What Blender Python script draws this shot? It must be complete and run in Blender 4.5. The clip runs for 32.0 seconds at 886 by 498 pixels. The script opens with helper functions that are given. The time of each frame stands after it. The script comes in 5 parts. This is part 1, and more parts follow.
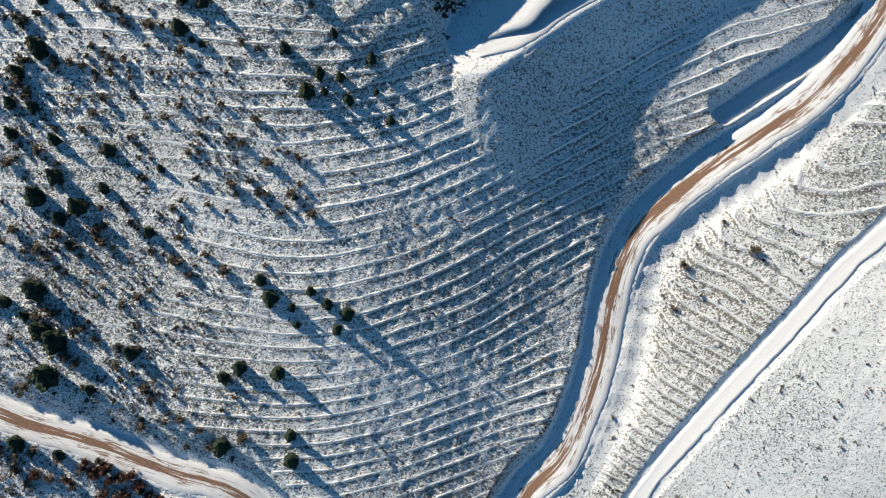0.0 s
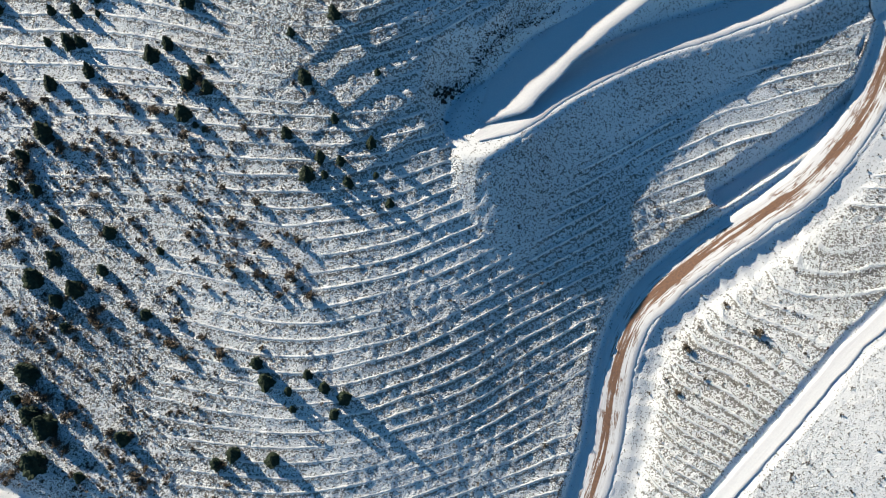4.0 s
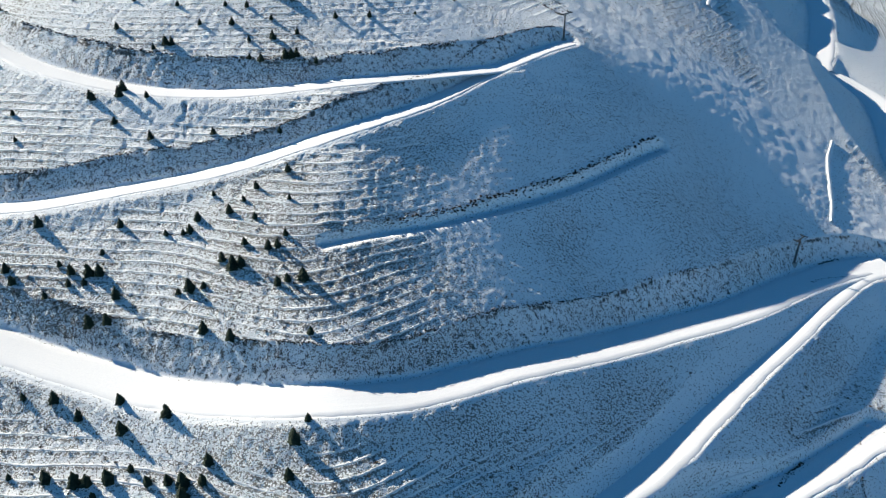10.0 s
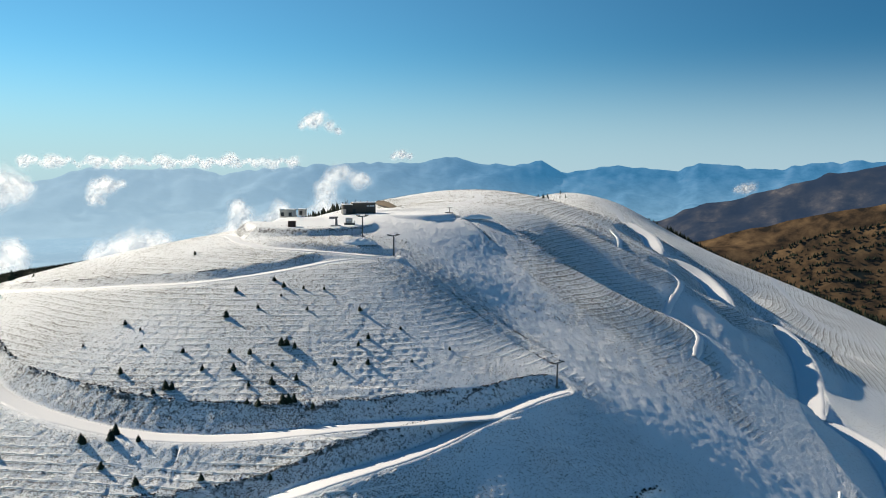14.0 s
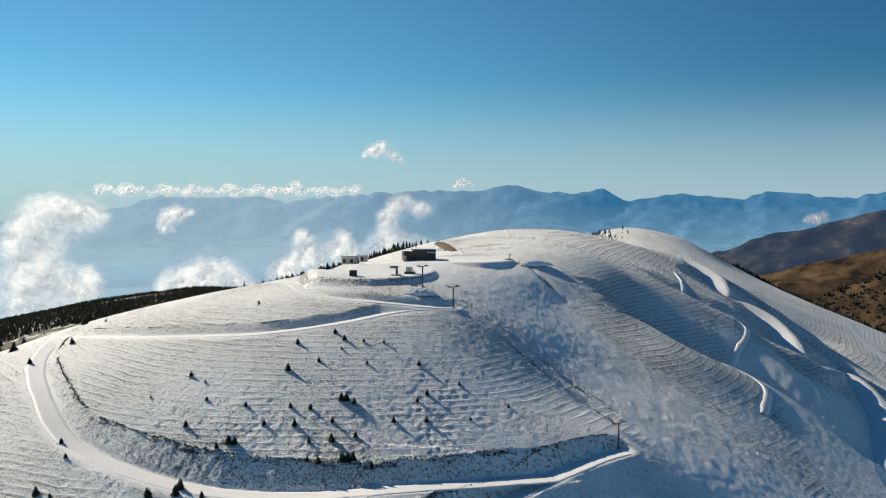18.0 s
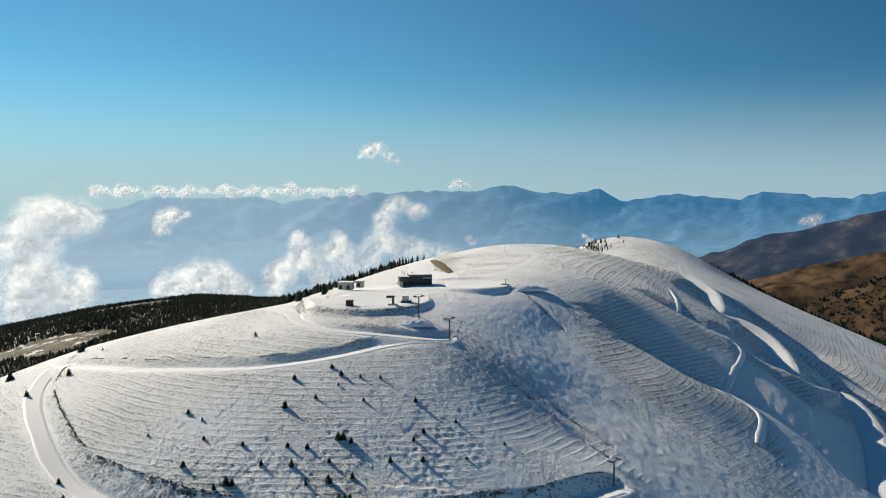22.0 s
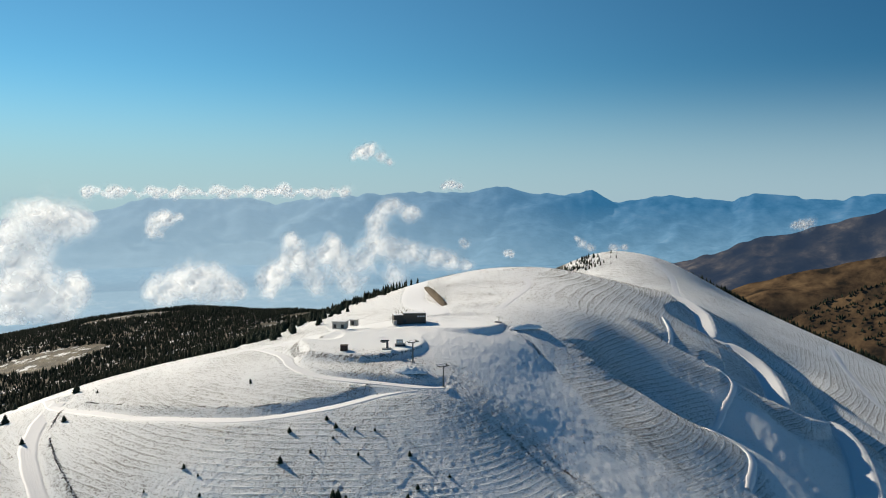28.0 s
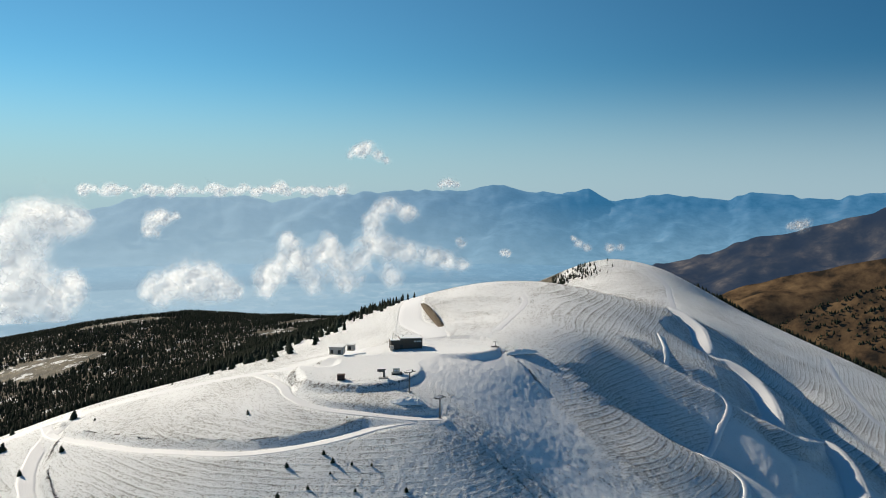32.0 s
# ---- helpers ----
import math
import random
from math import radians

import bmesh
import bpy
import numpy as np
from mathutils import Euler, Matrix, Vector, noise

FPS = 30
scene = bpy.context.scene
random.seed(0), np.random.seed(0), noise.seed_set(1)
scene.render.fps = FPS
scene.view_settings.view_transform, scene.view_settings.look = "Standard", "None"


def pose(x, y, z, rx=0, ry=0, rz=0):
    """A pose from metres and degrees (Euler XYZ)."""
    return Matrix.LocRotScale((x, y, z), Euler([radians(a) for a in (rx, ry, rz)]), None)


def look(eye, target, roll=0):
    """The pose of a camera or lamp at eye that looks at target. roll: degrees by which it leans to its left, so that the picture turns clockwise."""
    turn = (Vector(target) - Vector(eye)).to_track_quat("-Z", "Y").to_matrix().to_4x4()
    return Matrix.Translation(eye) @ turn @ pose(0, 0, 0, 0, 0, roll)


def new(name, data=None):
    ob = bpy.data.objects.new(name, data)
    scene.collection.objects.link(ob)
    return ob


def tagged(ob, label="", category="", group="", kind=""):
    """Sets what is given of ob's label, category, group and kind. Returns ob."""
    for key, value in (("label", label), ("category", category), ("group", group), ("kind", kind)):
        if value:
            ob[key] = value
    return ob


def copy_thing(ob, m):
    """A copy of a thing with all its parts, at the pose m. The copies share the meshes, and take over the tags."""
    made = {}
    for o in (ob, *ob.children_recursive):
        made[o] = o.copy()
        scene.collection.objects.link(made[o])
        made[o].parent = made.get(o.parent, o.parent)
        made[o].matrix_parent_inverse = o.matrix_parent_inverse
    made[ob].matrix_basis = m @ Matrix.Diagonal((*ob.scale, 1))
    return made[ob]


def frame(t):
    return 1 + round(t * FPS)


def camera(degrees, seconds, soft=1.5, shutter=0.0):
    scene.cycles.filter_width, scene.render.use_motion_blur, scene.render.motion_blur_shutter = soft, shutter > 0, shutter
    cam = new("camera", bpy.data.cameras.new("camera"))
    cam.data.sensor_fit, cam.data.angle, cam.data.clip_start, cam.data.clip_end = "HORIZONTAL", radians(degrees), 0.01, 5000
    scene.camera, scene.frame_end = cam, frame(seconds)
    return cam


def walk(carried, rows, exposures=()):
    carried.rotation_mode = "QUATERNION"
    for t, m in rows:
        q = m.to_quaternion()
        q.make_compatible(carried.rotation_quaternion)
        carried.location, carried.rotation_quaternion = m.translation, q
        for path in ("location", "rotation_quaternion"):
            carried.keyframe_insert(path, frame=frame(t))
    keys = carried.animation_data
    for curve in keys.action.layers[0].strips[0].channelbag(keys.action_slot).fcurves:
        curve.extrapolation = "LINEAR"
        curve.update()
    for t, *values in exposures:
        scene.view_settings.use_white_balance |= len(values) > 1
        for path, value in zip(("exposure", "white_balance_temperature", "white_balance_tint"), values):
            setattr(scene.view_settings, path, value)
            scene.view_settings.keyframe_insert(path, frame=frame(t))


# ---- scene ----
def shot(x, y, z, tilt, turn, lean):
    """A camera pose: tilt above the horizon, turn to the left, lean."""
    return pose(x, y, z, 90 + tilt, 0, turn) @ pose(0, 0, 0, 0, 0, lean)


PATH = [
    (0, shot(-0.00, -0.00, 190.73, -71.24, 0.14, -0.08)),
    (0.5, shot(0.17, 0.03, 180.72, -70.23, 0.18, -0.07)),
    (1, shot(0.27, -0.00, 180.06, -70.26, 0.21, -0.15)),
    (1.5, shot(0.32, -0.22, 190.43, -71.41, 0.26, -0.20)),
    (2, shot(0.39, -0.32, 190.41, -71.46, 0.27, -0.26)),
    (2.5, shot(0.45, -0.34, 190.29, -70.22, 0.30, -0.28)),
    (4.5, shot(0.92, -0.31, 189.48, -63.40, 0.57, -0.51)),
    (5, shot(0.99, -0.29, 189.37, -61.44, 0.54, -0.50)),
    (5.5, shot(1.04, -0.25, 189.33, -58.49, 0.48, -0.44)),
    (6, shot(1.08, -0.20, 189.33, -55.34, 0.41, -0.38)),
    (6.5, shot(1.11, -0.14, 189.38, -52.22, 0.38, -0.35)),
    (7, shot(1.14, -0.05, 189.46, -49.11, 0.32, -0.30)),
    (7.5, shot(1.19, 0.06, 189.60, -45.99, 0.25, -0.28)),
    (8, shot(1.25, 0.17, 189.74, -42.88, 0.23, -0.26)),
    (8.5, shot(1.30, 0.29, 189.91, -39.79, 0.21, -0.23)),
    (9, shot(1.34, 0.42, 190.06, -36.67, 0.17, -0.20)),
    (9.5, shot(1.37, 0.53, 190.17, -33.54, 0.14, -0.16)),
    (10, shot(1.40, 0.61, 190.27, -30.41, 0.11, -0.13)),
    (10.5, shot(1.42, 0.66, 190.33, -27.18, 0.08, -0.05)),
    (11, shot(1.41, 0.71, 190.35, -23.99, 0.04, -0.03)),
    (11.5, shot(1.43, 0.72, 190.40, -20.83, 0.01, 0.06)),
    (12, shot(1.42, 0.71, 190.48, -17.75, -0.04, 0.10)),
    (12.5, shot(1.42, 0.70, 190.49, -14.73, -0.07, 0.20)),
    (13, shot(1.44, 0.69, 190.44, -11.70, -0.08, 0.27)),
    (13.5, shot(1.45, 0.67, 190.41, -8.69, -0.12, 0.29)),
    (14, shot(1.45, 0.66, 190.62, -5.77, -0.15, 0.39)),
    (14.5, shot(1.46, 0.68, 191.29, -3.61, -0.18, 0.44)),
    (16.5, shot(1.63, 1.12, 196.53, -3.83, 4.33, 0.40)),
    (17, shot(1.64, 1.17, 198.19, -3.86, 4.30, 0.40)),
    (17.5, shot(1.63, 1.19, 200.03, -3.87, 4.29, 0.37)),
    (18, shot(1.61, 1.19, 201.90, -3.92, 4.24, 0.38)),
    (18.5, shot(1.59, 1.19, 203.83, -3.92, 4.22, 0.32)),
    (19, shot(1.58, 1.18, 205.74, -3.96, 4.18, 0.36)),
    (19.5, shot(1.56, 1.17, 207.65, -3.97, 4.13, 0.35)),
    (20, shot(1.55, 1.16, 209.55, -4.01, 4.10, 0.36)),
    (20.5, shot(1.55, 1.15, 211.45, -4.01, 4.06, 0.32)),
    (21, shot(1.55, 1.14, 213.33, -4.04, 4.03, 0.30)),
    (21.5, shot(1.57, 1.13, 215.22, -4.06, 4.00, 0.31)),
    (22, shot(1.58, 1.11, 217.11, -4.08, 3.97, 0.33)),
    (22.5, shot(1.58, 1.08, 219.00, -4.13, 3.96, 0.34)),
    (23, shot(1.55, 1.05, 220.92, -4.12, 3.89, 0.29)),
    (23.5, shot(1.51, 1.02, 222.85, -4.14, 3.86, 0.29)),
    (24, shot(1.49, 1.00, 224.81, -4.15, 3.81, 0.32)),
    (24.5, shot(1.47, 0.97, 226.75, -4.19, 3.76, 0.34)),
    (25, shot(1.46, 0.93, 228.65, -4.20, 3.74, 0.36)),
    (25.5, shot(1.42, 0.88, 230.50, -4.21, 3.69, 0.33)),
    (27.5, shot(1.19, 0.40, 237.99, -4.25, 3.52, 0.36)),
    (28, shot(1.17, 0.35, 239.95, -4.28, 3.48, 0.40)),
    (28.5, shot(1.15, 0.32, 241.96, -4.30, 3.46, 0.33)),
    (29, shot(1.15, 0.31, 243.99, -4.33, 3.41, 0.36)),
    (29.5, shot(1.14, 0.30, 246.03, -4.38, 3.39, 0.40)),
    (30, shot(1.11, 0.30, 248.04, -4.41, 3.35, 0.40)),
    (30.5, shot(1.07, 0.30, 250.05, -4.46, 3.33, 0.40)),
    (31, shot(1.04, 0.30, 252.12, -4.49, 3.29, 0.40)),
    (31.5, shot(1.00, 0.29, 254.27, -4.55, 3.26, 0.45)),
    (32, shot(0.96, 0.28, 256.50, -4.61, 3.23, 0.52)),
]
cam = camera(58.53, 32.0, 1.0)
walk(cam, PATH, exposures=((0, 0.66, 6500, 10), (5, 0.72, 6400, 10), (9, 0.90, 6100, 9), (11, 0.85, 6300, 10), (13, 0.68, 6600, 11), (17, 0.36, 6700, 11), (32, 0.32, 6650, 11)))

# ---- light ----
SUN_TURN, SUN_HEIGHT = 306.0, 29.5  # compass direction of the sun from +y clockwise, and its height, in degrees
sun_way = Vector((math.sin(radians(SUN_TURN)) * math.cos(radians(SUN_HEIGHT)),
                  math.cos(radians(SUN_TURN)) * math.cos(radians(SUN_HEIGHT)), math.sin(radians(SUN_HEIGHT))))
sun = new("sun", bpy.data.lights.new("sun", "SUN"))
sun.data.energy, sun.data.angle, sun.data.color = 4.3, radians(0.55), (1.0, 0.90, 0.72)
sun.matrix_world = look((0, 0, 600), Vector((0, 0, 600)) - sun_way)

world = bpy.data.worlds.new("sky")
scene.world = world
world.use_nodes = True
wn, wl = world.node_tree.nodes, world.node_tree.links
sky = wn.new("ShaderNodeTexSky")
sky.sky_type, sky.sun_disc = "NISHITA", False
sky.sun_elevation, sky.sun_rotation = radians(SUN_HEIGHT), radians(SUN_TURN)
sky.altitude, sky.air_density, sky.dust_density, sky.ozone_density = 2200, 1.0, 0.1, 3.0
air = wn.new("ShaderNodeMix")
air.data_type, air.blend_type = "RGBA", "MULTIPLY"
air.inputs[0].default_value, air.inputs[7].default_value = 1.0, (0.48, 0.97, 0.985, 1)  # cold clear mountain air
wl.new(sky.outputs[0], air.inputs[6])
view = wn.new("ShaderNodeTexCoord")
split = wn.new("ShaderNodeSeparateXYZ")
wl.new(view.outputs["Generated"], split.inputs[0])
low = wn.new("ShaderNodeMapRange")  # pale haze that thins out above the horizon
low.interpolation_type = "SMOOTHERSTEP"
low.inputs["From Min"].default_value, low.inputs["From Max"].default_value = -0.03, 0.17
low.inputs["To Min"].default_value, low.inputs["To Max"].default_value = 0.82, 0.0
wl.new(split.outputs[2], low.inputs["Value"])
haze = wn.new("ShaderNodeMix")
haze.data_type = "RGBA"
haze.inputs[7].default_value = (4.1, 5.55, 6.55, 1)
wl.new(low.outputs[0], haze.inputs[0])
toward = wn.new("ShaderNodeVectorMath")  # the sky is brighter on the sun's side and deeper away from it
toward.operation = "DOT_PRODUCT"
toward.inputs[1].default_value = sun_way
wl.new(view.outputs["Generated"], toward.inputs[0])
deep = wn.new("ShaderNodeMapRange")
deep.interpolation_type = "SMOOTHSTEP"
deep.inputs["From Min"].default_value, deep.inputs["From Max"].default_value = 0.0, 0.95
wl.new(toward.outputs["Value"], deep.inputs["Value"])
hue = wn.new("ShaderNodeMix")
hue.data_type = "RGBA"
hue.inputs[6].default_value, hue.inputs[7].default_value = (0.29, 0.455, 0.57, 1), (0.90, 0.90, 0.91, 1)
wl.new(deep.outputs[0], hue.inputs[0])
shaded = wn.new("ShaderNodeMix")
shaded.data_type, shaded.blend_type = "RGBA", "MULTIPLY"
shaded.inputs[0].default_value = 1.0
wl.new(air.outputs[2], shaded.inputs[6])
wl.new(hue.outputs[2], shaded.inputs[7])
wl.new(shaded.outputs[2], haze.inputs[6])
wl.new(haze.outputs[2], wn["Background"].inputs[0])
wn["Background"].inputs[1].default_value = 0.077


# ---- materials ----
def material(name, rough=0.8, spec=0.2):
    m = bpy.data.materials.new(name)
    m.use_nodes = True
    b = m.node_tree.nodes["Principled BSDF"]
    b.inputs["Roughness"].default_value = rough
    b.inputs["Specular IOR Level"].default_value = spec
    return m, m.node_tree.nodes, m.node_tree.links, b


def put(nodes, kind, **values):
    n = nodes.new("ShaderNode" + kind)
    for key, value in values.items():
        n.inputs[key].default_value = value
    return n


def where(nodes, links):
    """Object-space position in metres."""
    return nodes.new("ShaderNodeTexCoord").outputs["Object"]


def noise_of(nodes, links, scale, detail=4.0, rough=0.55, at=None):
    n = put(nodes, "TexNoise", Scale=scale, Detail=detail, Roughness=rough)
    links.new(at or where(nodes, links), n.inputs["Vector"])
    return n.outputs["Fac"]


def ramp_of(nodes, links, fac, stops):
    r = nodes.new("ShaderNodeValToRGB")
    e = r.color_ramp.elements
    while len(e) < len(stops):
        e.new(0.5)
    for el, (p, c) in zip(e, stops):
        el.position = p
        el.color = (*c, 1) if len(c) == 3 else (c[0], c[0], c[0], 1)
    links.new(fac, r.inputs[0])
    return r.outputs[0]


def math_of(nodes, links, op, a, b=None, clamp=False):
    n = nodes.new("ShaderNodeMath")
    n.operation, n.use_clamp = op, clamp
    for i, v in enumerate((a, b)):
        if v is None:
            continue
        if isinstance(v, (int, float)):
            n.inputs[i].default_value = v
        else:
            links.new(v, n.inputs[i])
    return n.outputs[0]


def mix_of(nodes, links, fac, a, b):
    n = nodes.new("ShaderNodeMix")
    n.data_type = "RGBA"
    for slot, v in ((0, fac), (6, a), (7, b)):
        if isinstance(v, (int, float)):
            n.inputs[slot].default_value = v
        elif isinstance(v, tuple):
            n.inputs[slot].default_value = (*v, 1)
        else:
            links.new(v, n.inputs[slot])
    return n.outputs[2]


def bump_of(nodes, links, bsdf, height, strength, distance):
    n = put(nodes, "Bump", Strength=strength, Distance=distance)
    links.new(height, n.inputs["Height"])
    links.new(n.outputs[0], bsdf.inputs["Normal"])


def attr_of(nodes, name):
    n = nodes.new("ShaderNodeAttribute")
    n.attribute_name = name
    return n.outputs["Fac"]


def plain(name, color, rough=0.8, spread=0.25, scale=3.0, spec=0.2, metal=0.0, bump=0.0):
    """A surface of one colour with grain at two scales."""
    m, n, l, b = material(name, rough, spec)
    fine, coarse = noise_of(n, l, scale * 6, 3), noise_of(n, l, scale, 3)
    f = math_of(n, l, "ADD", math_of(n, l, "MULTIPLY", fine, 0.5), math_of(n, l, "MULTIPLY", coarse, 0.5))
    lo, hi = tuple(c * (1 - spread) for c in color), tuple(min(1, c * (1 + spread)) for c in color)
    l.new(ramp_of(n, l, f, [(0.3, lo), (0.7, hi)]), b.inputs["Base Color"])
    b.inputs["Metallic"].default_value = metal
    if bump:
        bump_of(n, l, b, fine, 0.6, bump)
    return m


SNOW = (0.89, 0.90, 0.91)


def hillside_material():
    """Thin snow with dry grass and low scrub poking through; stony soil on the cut banks; bare turf and snow patches behind the ridge."""
    m, n, l, b = material("thin_snow_over_scrub", 0.75, 0.25)
    at = where(n, l)
    fine, mid, wide = noise_of(n, l, 2.7, 2, 0.55, at), noise_of(n, l, 0.75, 3, 0.6, at), noise_of(n, l, 0.03, 3, 0.5, at)
    scrub, bank, keep, rise = attr_of(n, "scrub"), attr_of(n, "bank"), attr_of(n, "ledge"), attr_of(n, "rise")
    # planting ledges: a thin snow-filled lip, its outer edge darkened for scrub and the lip's shadow, once for each
    # step of height
    wob = math_of(n, l, "ADD", rise, math_of(n, l, "MULTIPLY", math_of(n, l, "SUBTRACT", mid, 0.5), 0.10))
    phase = math_of(n, l, "FRACT", wob)
    lip = ramp_of(n, l, phase, [(0.41, (0.0,)), (0.47, (1.0,)), (0.53, (1.0,)), (0.59, (0.0,))])
    lip = math_of(n, l, "MULTIPLY", lip, keep)
    verge = math_of(n, l, "MULTIPLY", ramp_of(n, l, phase, [(0.10, (0.0,)), (0.30, (1.0,)), (0.41, (0.0,))]), keep)
    grass = ramp_of(n, l, noise_of(n, l, 1.1, 3, 0.6, at), [(0.3, (0.10, 0.09, 0.078)), (0.7, (0.27, 0.25, 0.215))])
    lumps = noise_of(n, l, 1.35, 3, 0.65, at)
    c = math_of(n, l, "ADD", math_of(n, l, "MULTIPLY", fine, 0.85), math_of(n, l, "MULTIPLY", lumps, 1.35))
    c = math_of(n, l, "SUBTRACT", c, 0.46)
    heath = math_of(n, l, "SUBTRACT", noise_of(n, l, 0.42, 4, 0.7, at), 0.5)
    c = math_of(n, l, "ADD", c, math_of(n, l, "MULTIPLY", heath, math_of(n, l, "MULTIPLY", attr_of(n, "heath"), 0.7)))
    c = math_of(n, l, "ADD", c, math_of(n, l, "MULTIPLY", wide, 0.2))
    c = math_of(n, l, "ADD", c, math_of(n, l, "MULTIPLY", scrub, 0.45))
    c = math_of(n, l, "SUBTRACT", c, math_of(n, l, "MULTIPLY", lip, 0.60))
    c = math_of(n, l, "ADD", c, math_of(n, l, "MULTIPLY", verge, 0.24))
    cover = ramp_of(n, l, c, [(0.96, (0.0,)), (1.03, (0.9,))])
    col = mix_of(n, l, cover, SNOW, grass)
    # broken stony soil
    drag = put(n, "Mapping")
    drag.inputs["Scale"].default_value = (1.0, 1.0, 0.45)
    l.new(at, drag.inputs[0])
    broken = noise_of(n, l, 0.75, 7, 0.78, drag.outputs[0])
    soil = ramp_of(n, l, noise_of(n, l, 0.9, 5, 0.7, at), [(0.3, (0.035, 0.03, 0.027)), (0.7, (0.15, 0.125, 0.10))])
    s = math_of(n, l, "ADD", broken, math_of(n, l, "MULTIPLY", bank, 0.24))
    s = math_of(n, l, "MULTIPLY", ramp_of(n, l, s, [(0.66, (0.0,)), (0.74, (0.92,))]), math_of(n, l, "MULTIPLY", bank, 2.0, True))
    turf = ramp_of(n, l, noise_of(n, l, 0.05, 6, 0.6, at), [(0.35, (0.035, 0.032, 0.02)), (0.55, (0.10, 0.08, 0.048)), (0.75, (0.17, 0.135, 0.08))])
    patch = ramp_of(n, l, noise_of(n, l, 0.035, 7, 0.75, at), [(0.54, (0.0,)), (0.60, (0.75,))])
    turf = mix_of(n, l, patch, turf, SNOW)
    land_col = mix_of(n, l, s, col, soil)
    l.new(mix_of(n, l, attr_of(n, "bare"), land_col, turf), b.inputs["Base Color"])
    h = math_of(n, l, "ADD", math_of(n, l, "MULTIPLY", fine, 1.5), math_of(n, l, "MULTIPLY", mid, 1.2))
    h = math_of(n, l, "MULTIPLY", h, math_of(n, l, "ADD", math_of(n, l, "MULTIPLY", scrub, 2.4, True), 0.15))
    h = math_of(n, l, "ADD", h, math_of(n, l, "MULTIPLY", math_of(n, l, "MULTIPLY", lumps, attr_of(n, "heath")), 1.5))
    h = math_of(n, l, "ADD", h, math_of(n, l, "MULTIPLY", lip, 0.7))
    h = math_of(n, l, "SUBTRACT", h, math_of(n, l, "MULTIPLY", s, 0.7))
    bump_of(n, l, b, h, 1.0, 0.34)
    return m


def road_material(name, mud):
    """Packed snow with wheel tracks along the road; mud adds thawed brown ruts."""
    m, n, l, b = material(name, 0.6, 0.3)
    at = where(n, l)
    uv = n.new("ShaderNodeUVMap").outputs[0]
    sep = n.new("ShaderNodeSeparateXYZ")
    l.new(uv, sep.inputs[0])
    stretch = put(n, "Mapping")
    stretch.inputs["Scale"].default_value = (0.05, 4.5, 1)
    l.new(uv, stretch.inputs[0])
    ruts = noise_of(n, l, 1.0, 4, 0.6, stretch.outputs[0])
    wide = noise_of(n, l, 0.035, 2, 0.5, at)
    fine = noise_of(n, l, 2.5, 4, 0.6, at)
    col = mix_of(n, l, ramp_of(n, l, fine, [(0.35, (0.0,)), (0.7, (0.5,))]), (0.84, 0.84, 0.85), (0.72, 0.73, 0.77))
    side = math_of(n, l, "ABSOLUTE", sep.outputs[1])
    inner = ramp_of(n, l, side, [(0.18, (1.0,)), (0.42 + mud * 0.5, (0.0,))])
    k = math_of(n, l, "MULTIPLY", inner, math_of(n, l, "ADD", ruts, math_of(n, l, "MULTIPLY", wide, 0.45 * mud)))
    lo = 0.78 - 0.145 * mud
    k = math_of(n, l, "ADD", k, math_of(n, l, "MULTIPLY", math_of(n, l, "SUBTRACT", fine, 0.5), 0.16 * mud))
    dirt = ramp_of(n, l, k, [(lo, (0.0,)), (lo + 0.05, (0.92 if mud else 0.35,))])
    if mud:  # thin wandering wheel lines beside the thawed band
        thin = put(n, "Mapping")
        thin.inputs["Scale"].default_value = (0.09, 4.2, 1)
        l.new(uv, thin.inputs[0])
        line = math_of(n, l, "ABSOLUTE", math_of(n, l, "SUBTRACT", noise_of(n, l, 1.0, 3, 0.6, thin.outputs[0]), 0.5))
        line = ramp_of(n, l, line, [(0.02, (0.9,)), (0.045, (0.0,))])
        line = math_of(n, l, "MULTIPLY", line, ramp_of(n, l, side, [(0.45, (1.0,)), (0.8, (0.0,))]))
        line = math_of(n, l, "MULTIPLY", line, ramp_of(n, l, noise_of(n, l, 0.22, 3, 0.6, at), [(0.42, (0.15,)), (0.56, (1.0,))]))
        dirt = math_of(n, l, "MAXIMUM", dirt, line)
    brown = ramp_of(n, l, fine, [(0.3, (0.10, 0.036, 0.012)), (0.7, (0.29, 0.13, 0.05))])
    l.new(mix_of(n, l, dirt, col, brown), b.inputs["Base Color"])
    bump_of(n, l, b, math_of(n, l, "ADD", ruts, math_of(n, l, "MULTIPLY", fine, 0.4)), 0.5, 0.15)
    return m


M_hill = hillside_material()
M_road = road_material("packed_snow", 0)
M_mud = road_material("muddy_packed_snow", 1)


# ---- the lie of the land ----
NEAR = [
    (-147, 259, 110), (-90, 261, 117), (-40, 254, 112), (-79, 308, 143), (-117, 291, 132), (34, 309, 118),
    (44, 285, 113), (-20, 345, 153), (-65, 365, 161), (-34, 428, 166.8), (-8, 443, 166), (-224, 413, 131),
    (-25, 553, 165), (-85, 553, 157), (-104, 480, 151), (-46, 617, 166), (26, 603, 170), (0, 700, 171), (118, 227, 56),
    (-100, 150, 55), (-20, 150, 60), (60, 150, 38), (6, 399, 156), (9, 376, 147.5), (22, 356, 138.5),
    (33, 403, 145.5), (31, 354, 131.5), (43, 344, 125), (57, 332, 118), (41, 312, 119), (63, 311, 110),
]
